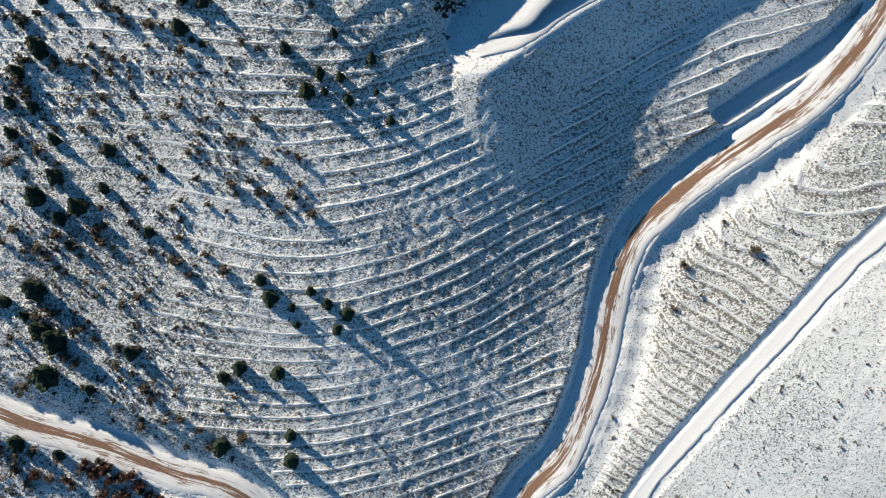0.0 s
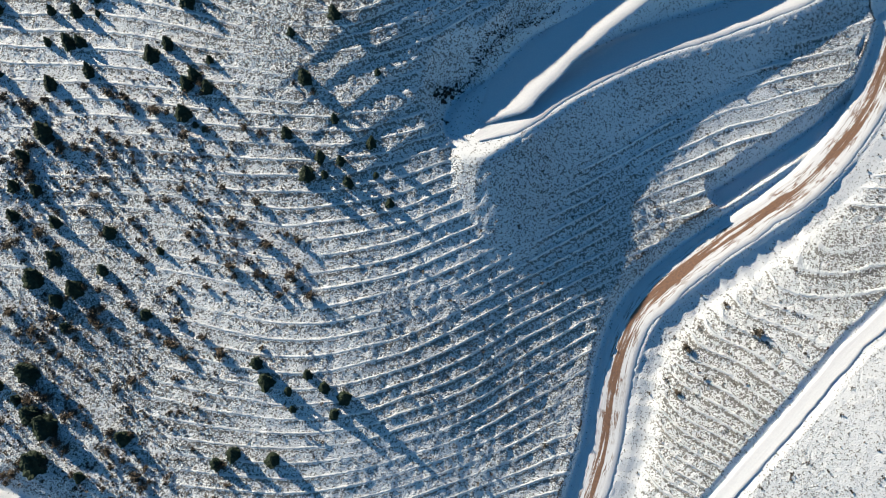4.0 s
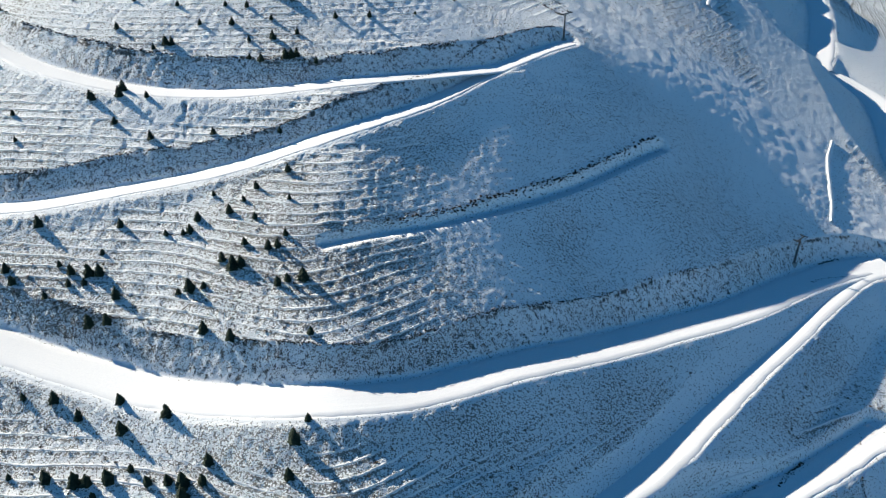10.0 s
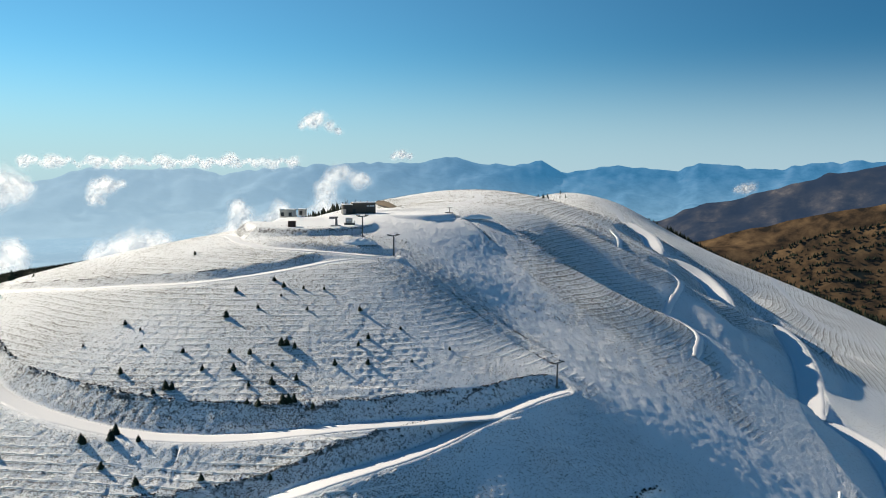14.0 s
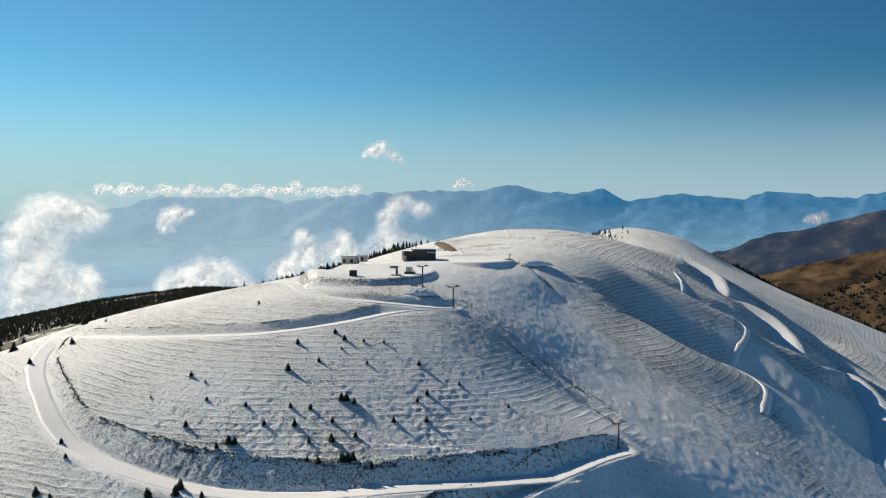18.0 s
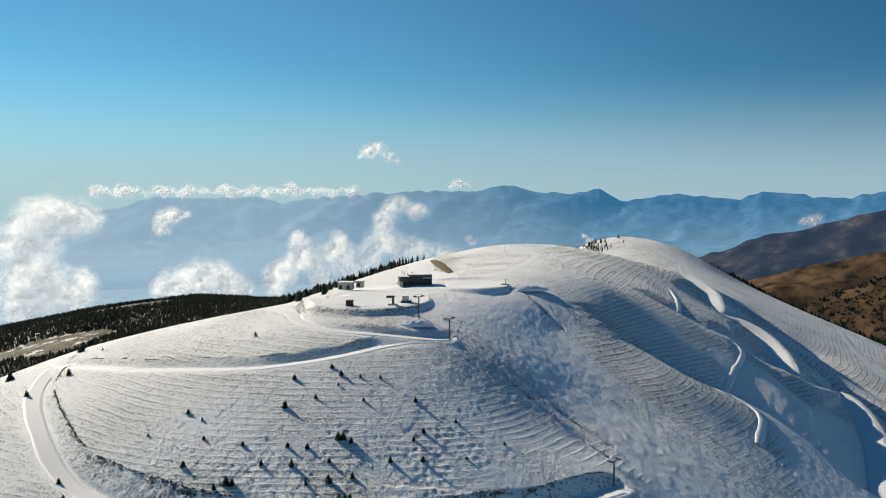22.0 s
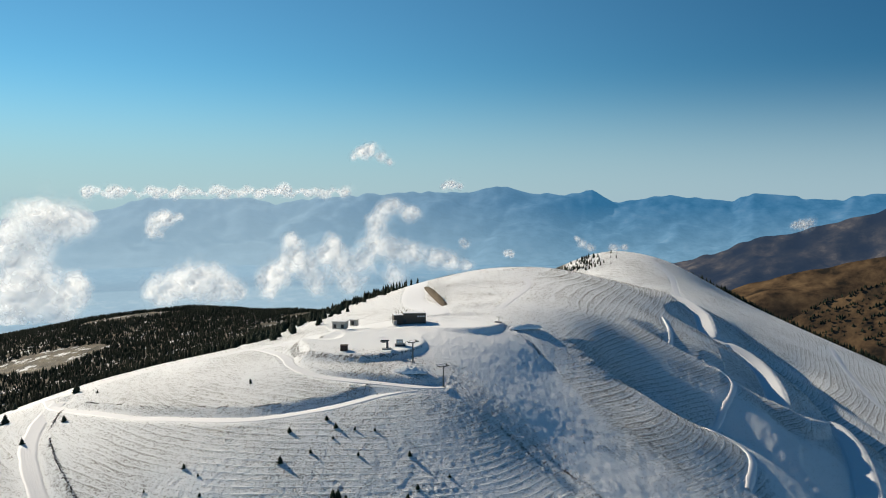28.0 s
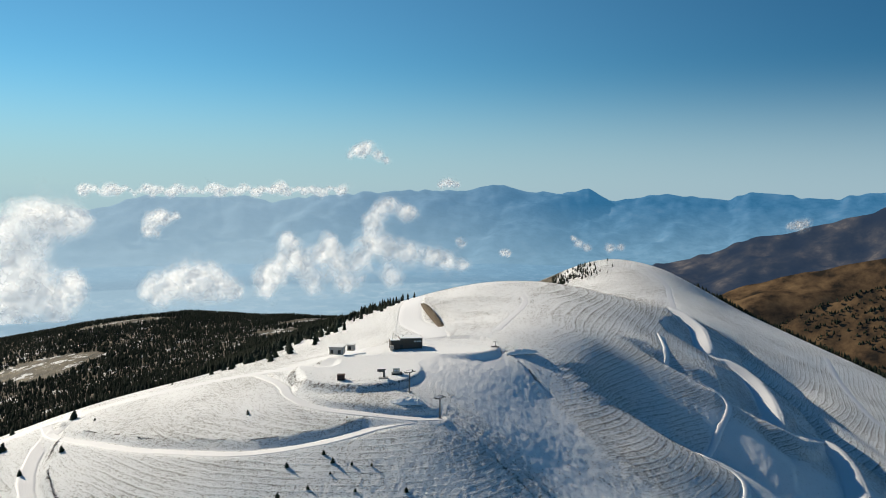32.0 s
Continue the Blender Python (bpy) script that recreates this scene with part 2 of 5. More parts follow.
FLANK = [
    (22, 445, 165), (14, 420, 161), (30, 635, 170.5), (55, 604, 167.5), (95, 655, 164), (52, 705, 171.5), (61, 512, 163), (58, 428, 149.5),
    (86, 531, 153.5), (104, 524, 147), (82, 463, 139), (103, 467, 130.5), (47, 381, 136), (63, 382, 131),
    (79, 377, 127), (95, 376, 121), (63, 350, 119), (80, 355, 116.5), (133, 400, 109), (128, 443, 115.5),
    (154, 475, 112), (154, 500, 121), (121, 523, 141), (132, 603, 143), (160, 544, 126), (183, 508, 110.5),
    (179, 648, 127), (186, 683, 127.5), (220, 545, 89), (174, 752, 144), (120, 790, 143), (165, 445, 103.5), (195, 455, 83),
]
CREST = [
    (261, 780, 100.5), (276, 748, 90), (282, 709, 77.5), (306, 696, 71), (377, 809, 58), (306, 654, 62),
    (377, 879, 69), (299, 1003, 107), (267, 1014, 127), (200, 1056, 157), (186, 950, 143), (165, 1056, 161), (127, 1052, 153), (237, 1056, 147),
    (163, 345, 82),
]
FOOT = [
    (-70, 50, 10), (-30, 50, 13), (5, 50, 8), (42, 54, 0), (20, 5, -17), (61, 78, 9),
    (90, 97, 13), (86, 45, 4), (65, 23, -5), (110, 67, 6), (120, 30, 2), (-60, 0, -12),
    (-20, 0, -13), (8, 100, 31), (60, 112, 22),
]
WIDE = [
    (200, 1200, 110), (40, 1010, 108), (-120, 800, 120), (-300, 600, 70), (-340, 420, 85), (-260, 200, 70),
    (-250, 50, 10), (-150, -80, -40), (60, -80, -50), (250, 0, -20), (260, 200, 20), (400, 500, 18),
    (430, 830, 43), (500, 960, 22), (-500, 1240, 45), (-750, 1300, 0), (-900, 700, -90), (-700, 200, -60),
    (-300, -300, -150), (350, -300, -150), (-75, 650, 157), (700, 200, -120), (900, 800, -160), (700, 1500, -160),
    (100, 1500, -80), (-400, 1700, -100),
]
MARKS = np.array(NEAR + FLANK + CREST + FOOT + WIDE, float)


def spline_weights(c, soft=0.04):
    """Weights of a smooth bent-plate surface over the height marks."""
    n, p = len(c), c[:, :2] / 100
    r2 = ((p[:, None] - p[None]) ** 2).sum(-1)
    a = np.zeros((n + 3, n + 3))
    a[:n, :n] = r2 * np.log(r2 + 1e-9) * 0.5 + np.eye(n) * soft
    a[:n, n], a[:n, n + 1:], a[n, :n], a[n + 1:, :n] = 1, p, 1, p.T
    return np.linalg.solve(a, np.append(c[:, 2], [0, 0, 0]))


WEIGHTS = spline_weights(MARKS)
hollows = []


def hill(x, y):
    """Height of the bare hill, before roads."""
    x, y = np.asarray(x, float) / 100, np.asarray(y, float) / 100
    z = WEIGHTS[-3] + WEIGHTS[-2] * x + WEIGHTS[-1] * y
    for (cx, cy, _), w in zip(MARKS, WEIGHTS):
        r2 = (x - cx / 100) ** 2 + (y - cy / 100) ** 2
        z = z + w * r2 * np.log(r2 + 1e-9) * 0.5
    for depth, wide, line in hollows:
        flat = np.ravel(x * 100), np.ravel(y * 100)
        m = np.nonzero((np.abs(flat[0] - line[:, 0].mean()) < 200) & (np.abs(flat[1] - line[:, 1].mean()) < 320))[0]
        d, j = nearest(line, flat[0][m], flat[1][m])
        cut = np.zeros(len(flat[0]))
        cut[m] = depth * np.exp(-(d / wide) ** 2) * np.clip(np.minimum(j, len(line) - 1 - j) / 5, 0, 1)
        z = z - cut.reshape(np.shape(z))
    return z


def nearest(line, x, y):
    """Distance to a line and the place along it, for many points."""
    d, j = np.full(len(x), 1e9), np.zeros(len(x), int)
    for i in range(len(line)):
        e = (x - line[i, 0]) ** 2 + (y - line[i, 1]) ** 2
        m = e < d
        d[m], j[m] = e[m], i
    return np.sqrt(d), j


def curve_through(points, step=0.8):
    """A smooth line (Catmull-Rom) through plan points, at even steps."""
    p = np.array(points, float)
    p = np.vstack([2 * p[0] - p[1], p, 2 * p[-1] - p[-2]])
    out = []
    for i in range(1, len(p) - 2):
        u = np.linspace(0, 1, 24, endpoint=False)[:, None]
        a, b, c, d = p[i - 1:i + 3]
        out.append(0.5 * (2 * b + (c - a) * u + (2 * a - 5 * b + 4 * c - d) * u ** 2 + (3 * b - a - 3 * c + d) * u ** 3))
    line = np.vstack(out + [p[-2:-1]])
    run = np.append(0, np.cumsum(np.hypot(*np.diff(line, axis=0).T)))
    at = np.arange(0, run[-1], step)
    return np.stack([np.interp(at, run, line[:, 0]), np.interp(at, run, line[:, 1])], 1)


# gullies on the flank and relief added below it: depth (negative for a ridge), half width, plan points
GULLIES = [
    (10.5, 20, [(58, 462), (78, 446), (92, 441), (106, 435), (128, 439), (155, 430), (178, 410), (201, 384), (227, 352), (260, 320)]),
    (6.0, 13, [(104, 556), (114, 542), (126, 536), (142, 529), (158, 527), (170, 508), (184, 484), (196, 455)]),
    (1.2, 14, [(180, 735), (187, 700), (184, 660), (182, 630), (202, 622), (207, 592), (200, 555), (196, 520), (206, 490)]),
    (6.0, 18, [(200, 745), (217, 704), (229, 662), (243, 620), (258, 570), (272, 520)]),
    (2.2, 12, [(236, 790), (256, 740), (272, 700), (288, 655), (304, 610), (320, 560)]),
    # hollow and ridge added so that the slope east of the ridge falls in shade
    (2.0, 20, [(36, 165), (42, 200), (45, 240), (40, 278)]),
    (-3.6, 22, [(-2, 100), (-14, 118), (-24, 136), (-33, 166), (-42, 189), (-30, 207), (-28, 240), (-30, 270)]),
    (1.5, 5, [(29, 1), (38, 11), (47.5, 33), (52, 53), (56.5, 63), (68.5, 72.5), (83.5, 83), (98.5, 94), (111, 106)]),
]
hollows += [(depth, wide, curve_through(points, 6.0)) for depth, wide, points in GULLIES]

# name, half width, uphill bank slope, stoniness of the bank, mud, plan points
ROADS = []


def add_road(name, half, steep, stony, mud, *points):
    ROADS.append((name, half, steep, stony, mud, points))


add_road("road_brown", 4.5, 1.3, 0.25, 1, (6, -18), (20.5, 5.1), (30.3, 15.5), (38.6, 35.4), (42.9, 55.5), (49.2, 68.7), (62.7, 80.3), (78.6, 90.8), (93.5, 101), (105.8, 113.8), (114.1, 126.2), (120.2, 140.6), (120, 150), (128, 166))
add_road("road_lower_left", 3.6, 0.9, 0.3, 1, (-150, 40), (-105.5, 23.1), (-86.2, 17.4), (-66.1, 10.4), (-49.9, 5.3), (-32, -8), (-14, -22))
add_road("road_lower_right", 2.1, 0.8, 0.2, 0, (38, -14), (49.7, 6.2), (64.2, 23.1), (84.3, 43.7), (99.2, 58.7), (108.8, 66.6), (140, 95))
add_road("road_ditch", 1.9, 1.6, 0.35, 0, (70.6, 96.5), (78.8, 101.8), (87.7, 107.4), (98.2, 114.3), (108.8, 122.2))
add_road("road_spur_upper", 6, 1.25, 0.35, 0, (9.3, 106.5), (17.1, 114.3), (28.9, 126.2), (42.9, 138.4), (56.9, 149.6), (73.2, 165), (93, 183.5), (108, 197), (127, 214.5), (141, 225), (154, 230))
add_road("road_spur_lower", 4.8, 1.5, 0.3, 0, (7.9, 101.5), (13.4, 105.5), (22, 111.9), (30.9, 118.3), (49.4, 128.9), (70.5, 137.8), (92.6, 148), (110.6, 158.3), (125.8, 167.5))
add_road("road_main", 6, 1.25, 0.8, 0, (-200, 198), (-150, 180), (-116.1, 167.9), (-92.3, 160.4), (-68.5, 153), (-36.2, 147.8), (-11.1, 151.1), (18.3, 165), (51.4, 180.1), (89.4, 198.2), (121.3, 218.4), (149.8, 231), (175, 230))
add_road("road_upper", 3.8, 1, 0.8, 0, (-216, 380), (-208, 346.8), (-193.7, 316.7), (-162, 276.9), (-137.5, 259), (-106, 246.6), (-76.4, 242.2), (-40.3, 243.9), (-13.8, 250.3), (10, 258.9), (26, 265))
add_road("road_middle", 3.4, 1, 0.8, 0, (-200, 224), (-160, 211), (-127.9, 206.5), (-96, 209.9), (-63.4, 215.3), (-30.7, 225.7), (-5.1, 241), (19.4, 262.1), (47.1, 284.9))
add_road("road_contour", 3, 0.9, 0.4, 0, (-228, 392), (-208, 366), (-166, 338.3), (-140, 326.4), (-99.8, 316.5), (-65.8, 322.4), (-43.8, 334.6), (-19.2, 347.2))
add_road("road_to_pad", 2.8, 0.9, 0.3, 0, (-19.2, 347.2), (-34.9, 341.9), (-70.4, 344.6), (-90, 359), (-98, 375), (-112, 395), (-123, 411))
add_road("road_ridge", 4, 0.6, 0.1, 0, (-300, 372), (-245, 393), (-215, 400), (-180, 407), (-139, 412), (-105, 408), (-84, 400))
add_road("road_bench", 0.7, 2, 0.5, 0, (-31.7, 189.1), (-15.6, 195.3), (-3, 200.1), (20.2, 211.8), (47.8, 229.4), (76.6, 251.2))
add_road("road_thin_a", 1.5, 0.8, 0, 0, (134, 611), (130, 575), (122, 530))
add_road("road_thin_b", 1.7, 0.8, 0, 0, (138, 517), (148, 514), (154, 506), (152, 492), (143, 472), (127, 443), (115, 425), (116, 412), (123, 408), (130, 402), (131, 390), (126, 375), (119, 358))
add_road("road_thin_d", 0.8, 0.8, 0, 0, (154, 290), (147, 276), (141, 255), (137, 244))
add_road("road_summit", 3.2, 0.7, 0, 0, (200, 1056), (209, 1003), (217, 961), (211, 916), (200, 850), (185, 790), (176, 758))
add_road("road_piste", 6.5, 0.7, 0, 0, (166, 752), (178, 748), (185, 728), (188, 705), (182, 668), (179, 643), (194, 637), (205, 618), (206, 588), (198, 548), (194, 528), (204, 522), (216, 529), (231, 540), (234, 520), (230, 498), (222, 470), (211, 440), (200, 412), (191, 390), (198, 384), (204, 370), (205, 356), (198, 330), (188, 300), (182, 270))
add_road("road_far_right", 3.2, 0.8, 0, 0, (378, 890), (360, 826), (342, 745), (335, 690), (345, 668), (385, 660), (420, 655))
add_road("road_loop", 2, 0.6, 0, 0, (28.2, 631.5), (30.1, 594.4), (18.3, 528.2), (7.2, 478.2))
add_road("road_behind", 8, 0.6, 0, 0, (-30, 458), (-34, 485), (-44, 515), (-52, 545), (-57, 600), (-60, 660))


# how deep a road's bed lies under the slope along its middle: places along the road, metres
CUTS = {
    "road_brown": ((0, 1), (1.0, 1.0)),
    "road_spur_upper": ((0, 0.1, 0.2, 0.35, 0.5, 1), (1.4, 0.9, 0.2, -0.4, -0.6, -0.4)),
    "road_spur_lower": ((0, 0.12, 0.2, 0.5, 0.75, 1), (-0.6, 0.2, 0.2, -0.2, 0.0, 0.2)),
    "road_main": ((0, 0.4, 0.72, 0.86, 1), (1.6, 1.3, 1.0, 1.1, 0.4)),
    "road_ditch": ((0, 1), (3.0, 3.0)),
    "road_bench": ((0, 0.3, 0.45, 1), (1.2, 1.4, 2.0, 2.0)),
    "road_piste": ((0, 0.12, 0.18, 0.25, 0.32, 0.5, 1), (0.2, 0.0, -1.4, -1.2, 0.2, 1.0, 1.0)),
}


class Road:
    def __init__(self, name, half, steep, stony, mud, points):
        self.name, self.half, self.steep, self.stony, self.mud = name, half, steep, stony, mud
        self.line = curve_through(points)
        self.drape = any(k in name for k in ("thin", "behind", "summit", "far_right", "loop"))
        z = hill(self.line[:, 0], self.line[:, 1])
        k = np.exp(-(np.arange(-90, 91) / (45.0 if "piste" in name else 15.0)) ** 2)
        u = np.linspace(0, 1, len(z))
        along, depth = CUTS.get(name, ((0, 1), (0.08 * half if steep < 0.85 else 0.3 * half,) * 2))
        self.z = np.convolve(np.pad(z, 90, "edge"), k / k.sum(), "valid") - np.interp(u, along, depth)


ways = [Road(*r) for r in ROADS]
PADS = [
    (-63, 390, 31, 28, 4, 164.3, 0.035, 0.7),
    (-20, 440, 28, 22, 8, 166.5, 0, 0.25),
    (8.5, 108.3, 9, 6.5, 45, 32.0, 0.0, 0.35),
]


def land(x, y):
    """Height of the ground with roads and levelled pads cut into it; stoniness of the banks; nearness of roads."""
    x, y = np.asarray(x, float).ravel(), np.asarray(y, float).ravel()
    z, stony, flat = hill(x, y), np.zeros(len(x)), np.zeros(len(x))
    for cx, cy, rx, ry, turn, height, fall, cut in PADS:
        c, s = math.cos(radians(turn)), math.sin(radians(turn))
        u, v = ((x - cx) * c + (y - cy) * s) / rx, (-(x - cx) * s + (y - cy) * c) / ry
        d = (np.sqrt(u * u + v * v) - 1) * min(rx, ry)
        out = np.maximum(d, 0)
        raw, level = z, height + fall * (y - cy)
        z = np.clip(z, level - out * 0.85, level + out * 1.3)
        stony = np.maximum(stony, np.clip(np.abs(z - raw) - 0.4, 0, 1) * (out > 0.3) * cut)
        flat = np.maximum(flat, np.clip(1.2 - out, 0, 1))
    for w in ways:
        lo, hi = w.line.min(0) - 40, w.line.max(0) + 40
        m = np.nonzero((x > lo[0]) & (x < hi[0]) & (y > lo[1]) & (y < hi[1]))[0]
        if not len(m):
            continue
        d, j = nearest(w.line, x[m], y[m])
        near = d < w.half + 28
        m, d, j = m[near], d[near], j[near]
        out = np.maximum(d - w.half - 0.5, 0)
        raw = z[m]
        if w.drape:
            flat[m] = np.maximum(flat[m], np.clip(1.2 - out, 0, 1))
            continue
        z[m] = np.clip(raw, w.z[j] - out * (1.35 if w.mud else 0.72), w.z[j] + out * w.steep)
        cut = raw - z[m]
        rim = np.clip(1.4 - np.abs(cut - 0.35) / 0.35, 0, 1) * (out > 0.8) * np.clip(0.75 + 0.9 * soft_noise(x[m], y[m], 7, 16), 0, 1.2)
        up = np.maximum(np.clip(cut / 0.5, 0, 1) * 0.62, rim) * (out > 0.4)
        down = np.clip((z[m] - raw) / 0.8, 0, 1) * (out > 0.4)
        stony[m] = np.maximum(stony[m] * (out > 0.2), np.maximum(up * w.stony, down * 0.12 * w.stony))
        flat[m] = np.maximum(flat[m], np.clip(1.5 - out, 0, 1))
    return z, stony, flat


def soft_noise(x, y, size, seed):
    """Smooth value noise over the plan, about -1 to 1."""
    rng = np.random.default_rng(seed)
    t = rng.uniform(-1, 1, (64, 64))
    u, v = x / size, y / size
    i, j = np.floor(u).astype(int), np.floor(v).astype(int)
    f, g = u - i, v - j
    f, g = f * f * (3 - 2 * f), g * g * (3 - 2 * g)
    a, b = t[i % 64, j % 64], t[(i + 1) % 64, j % 64]
    c, d = t[i % 64, (j + 1) % 64], t[(i + 1) % 64, (j + 1) % 64]
    return (a * (1 - f) + b * f) * (1 - g) + (c * (1 - f) + d * f) * g


def groomed(x, y):
    """How far the old ski run, without planting ledges, reaches: 1 on the run."""
    run = curve_through([(-14, 412), (5, 392), (43, 356), (80, 317), (110, 288), (140, 255), (175, 205)], 4)
    d, j = nearest(run, x, y)
    return np.clip((29 + 5 * soft_noise(x, y, 14, 3) - d) / 6, 0, 1)


RUN = curve_through([(-120, 500), (-40, 470), (17, 433), (36, 405), (50, 388), (73, 368), (97, 348), (115, 329), (133, 322), (150, 307), (160, 290), (175, 240), (200, 180), (260, 80)], 6)


def drifted(x, y):
    """How far wind-packed snow has filled the slope smooth: the lee side between the roads and about the spur."""
    upper = np.clip((x + 18) / 22, 0, 1) * np.clip((y - 160) / 12, 0, 1) * np.clip((320 - y) / 20, 0, 1)
    spur = 0.75 * np.clip((x - 22) / 14, 0, 1) * np.clip((y - 92) / 10, 0, 1) * np.clip((172 - y) / 12, 0, 1)
    return np.maximum(upper, spur) * (1 - beyond_run(x, y)) * np.clip(0.85 + 0.6 * soft_noise(x, y, 19, 18), 0.3, 1)


def right_of(line, x, y):
    """True to the right of a line, seen along it."""
    d, j = nearest(line[::3], x, y)
    p = line[::3]
    t = p[np.minimum(j + 1, len(p) - 1)] - p[np.maximum(j - 1, 0)]
    return t[:, 0] * (y - p[j, 1]) - t[:, 1] * (x - p[j, 0]) < 0


def beyond_run(x, y):
    """True on the far flank, past the old ski run, where the ledges lie wider apart."""
    d, j = nearest(RUN, x, y)
    t = RUN[np.minimum(j + 1, len(RUN) - 1)] - RUN[np.maximum(j - 1, 0)]
    return t[:, 0] * (y - RUN[j, 1]) - t[:, 1] * (x - RUN[j, 0]) > 0


def ground_at(x, y):
    """Full ground height with ledges and small relief, with its surface values."""
    x, y = np.asarray(x, float).ravel(), np.asarray(y, float).ravel()
    z, stony, flat = land(x, y)
    raw = hill(x, y)
    run, beyond = groomed(x, y), beyond_run(x, y)
    keep = (1 - flat) * (1 - run) * (1 - np.clip(np.abs(z - raw) / 0.8, 0, 1))
    keep = keep * (1 - 0.9 * np.clip((x + 12) / 14, 0, 1) * np.clip((y - 172) / 8, 0, 1) * np.clip((300 - y) / 8, 0, 1) * (1 - beyond))
    far_side, mid_side = right_of(ways[2].line, x, y) & (y < 140), right_of(ways[0].line, x, y) & (y < 170)
    keep = keep * np.where(far_side, 0.12, 1) * (1 - 0.35 * np.clip((y - 240) / 30, 0, 1) * (1 - beyond))
    keep = keep * (1 - 0.65 * np.clip((x + 15) / 12, 0, 1) * np.clip((y - 112) / 10, 0, 1) * np.clip((288 - y) / 8, 0, 1) * np.clip(0.7 - 1.6 * soft_noise(x, y, 22, 14), 0, 1.4))
    keep = keep * (1 - 0.93 * np.clip((y - 325) / 25, 0, 1) * np.clip((60 - x) / 25, 0, 1)) * (1 - 0.8 * np.clip((y - 770) / 60, 0, 1) * np.clip((340 - x) / 20, 0, 1))
    lee = np.clip((x - 128) / 8, 0, 1) * np.clip((490 - y) / 15, 0, 1) * np.clip((y - 285) / 20, 0, 1)  # wind-packed hollow under the piste
    keep = keep * (1 - 0.93 * lee)
    foot, _ = nearest(ways[0].line[::2], x, y)  # the smooth fill slope below the muddy road
    fill = np.clip((13 - foot) / 3, 0, 1) * mid_side
    keep = keep * (1 - fill)
    tall = raw + np.where(beyond, 0.3, np.where(mid_side, 0.5, 0.8)) * soft_noise(x, y, 34, 5) + np.where(beyond, 0.12, 0.16) * soft_noise(x, y, 9, 6)
    spacing = np.where(beyond, 1.75, np.where(mid_side, 0.9, 1.55))
    phase = (tall / spacing) % 1.0
    ledge = np.exp(-((phase - 0.5) / 0.12) ** 2) * np.clip(0.75 + 0.7 * soft_noise(x, y, 11, 7), 0.15, 1)
    scrubby = np.clip((-48 - x + 0.25 * (y - 60)) / 30, 0, 1) * np.clip((105 - y) / 40, 0, 1)
    ledge = ledge * keep * (1 - 0.8 * scrubby)
    rough = (1 - 0.6 * drifted(x, y)) * (1 - 0.55 * far_side) * (1 - 0.7 * fill) * (soft_noise(x, y, 1.5, 8) * 0.15 + soft_noise(x, y, 0.95, 19) * 0.11 + soft_noise(x, y, 6.5, 9) * (0.10 - 0.07 * np.clip((x + 15) / 15, 0, 1) * np.clip((y - 150) / 10, 0, 1))) * (1 - 0.45 * np.clip((y - 285) / 30, 0, 1)) * (1 - flat * 0.95) * (1 + 0.8 * stony)
    across = (x + y) * 0.7071
    rough = rough + run * (1 - flat) * (0.13 * soft_noise(x, y, 3.4, 21) + 0.12 * soft_noise(across, (x - y) * 0.06, 2.6, 24))
    z = z + 0.26 * ledge * np.clip((330 - y) / 40, 0, 1) + rough - 0.10 * (flat > 0.5)
    for a, b, wide in DARK_LINES:
        a, b = np.array(a, float), np.array(b, float)
        t = np.clip(((x - a[0]) * (b - a)[0] + (y - a[1]) * (b - a)[1]) / ((b - a) @ (b - a)), 0, 1)
        d = np.hypot(x - a[0] - t * (b - a)[0], y - a[1] - t * (b - a)[1]) + 0.8 * soft_noise(x, y, 4, 12)
        mark = np.clip((wide - d) / 0.8, 0, 1) * (1 - flat)
        z = z - 0.6 * mark
        stony = np.maximum(stony, 0.85 * mark * np.clip(0.5 + soft_noise(x, y, 9, 13), 0, 1))
    smooth = drifted(x, y)
    flank = np.clip((x - 30) / 30, 0, 1) * np.clip((y - 300) / 30, 0, 1)
    scrub = np.clip(0.35 + 0.16 * soft_noise(x, y, 26, 10) - 0.17 * np.clip((y - 215) / 50, 0, 1) * (1 - flank) + 0.05 * scrubby - run * (0.20 + 0.07 * soft_noise(x, y, 11, 22) + 0.05 * soft_noise(x, y, 2.2, 23)) - 0.13 * np.clip((y - 330) / 20, 0, 1) * np.clip((x + 45) / 20, 0, 1) * (1 - flank) - 0.26 * smooth - 0.11 * flank - 0.4 * lee - 0.3 * fill - 0.27 * far_side, -0.25, 1) * (1 - flat)
    packed = np.clip(2.6 * (1 - ((x + 46) / 64) ** 2 - ((y - 412) / 42) ** 2), 0, 1)  # trodden snow between the huts
    scrub, keep = scrub * (1 - packed) - 0.7 * packed, keep * (1 - packed)
    d, j = nearest(EDGE, x, y)
    t = EDGE[np.minimum(j + 1, len(EDGE) - 1)] - EDGE[np.maximum(j - 1, 0)]
    side = t[:, 0] * (y - EDGE[j, 1]) - t[:, 1] * (x - EDGE[j, 0])
    bare = np.clip((np.sign(side) * d + 10 * soft_noise(x, y, 30, 15)) / 14 + 0.5, 0, 1)
    return z, stony, np.clip(keep * (1 - 0.8 * scrubby) * np.clip(1.0 + 0.9 * soft_noise(x, y, 11, 7), 0.2, 1), 0, 1), scrub, bare, tall / spacing


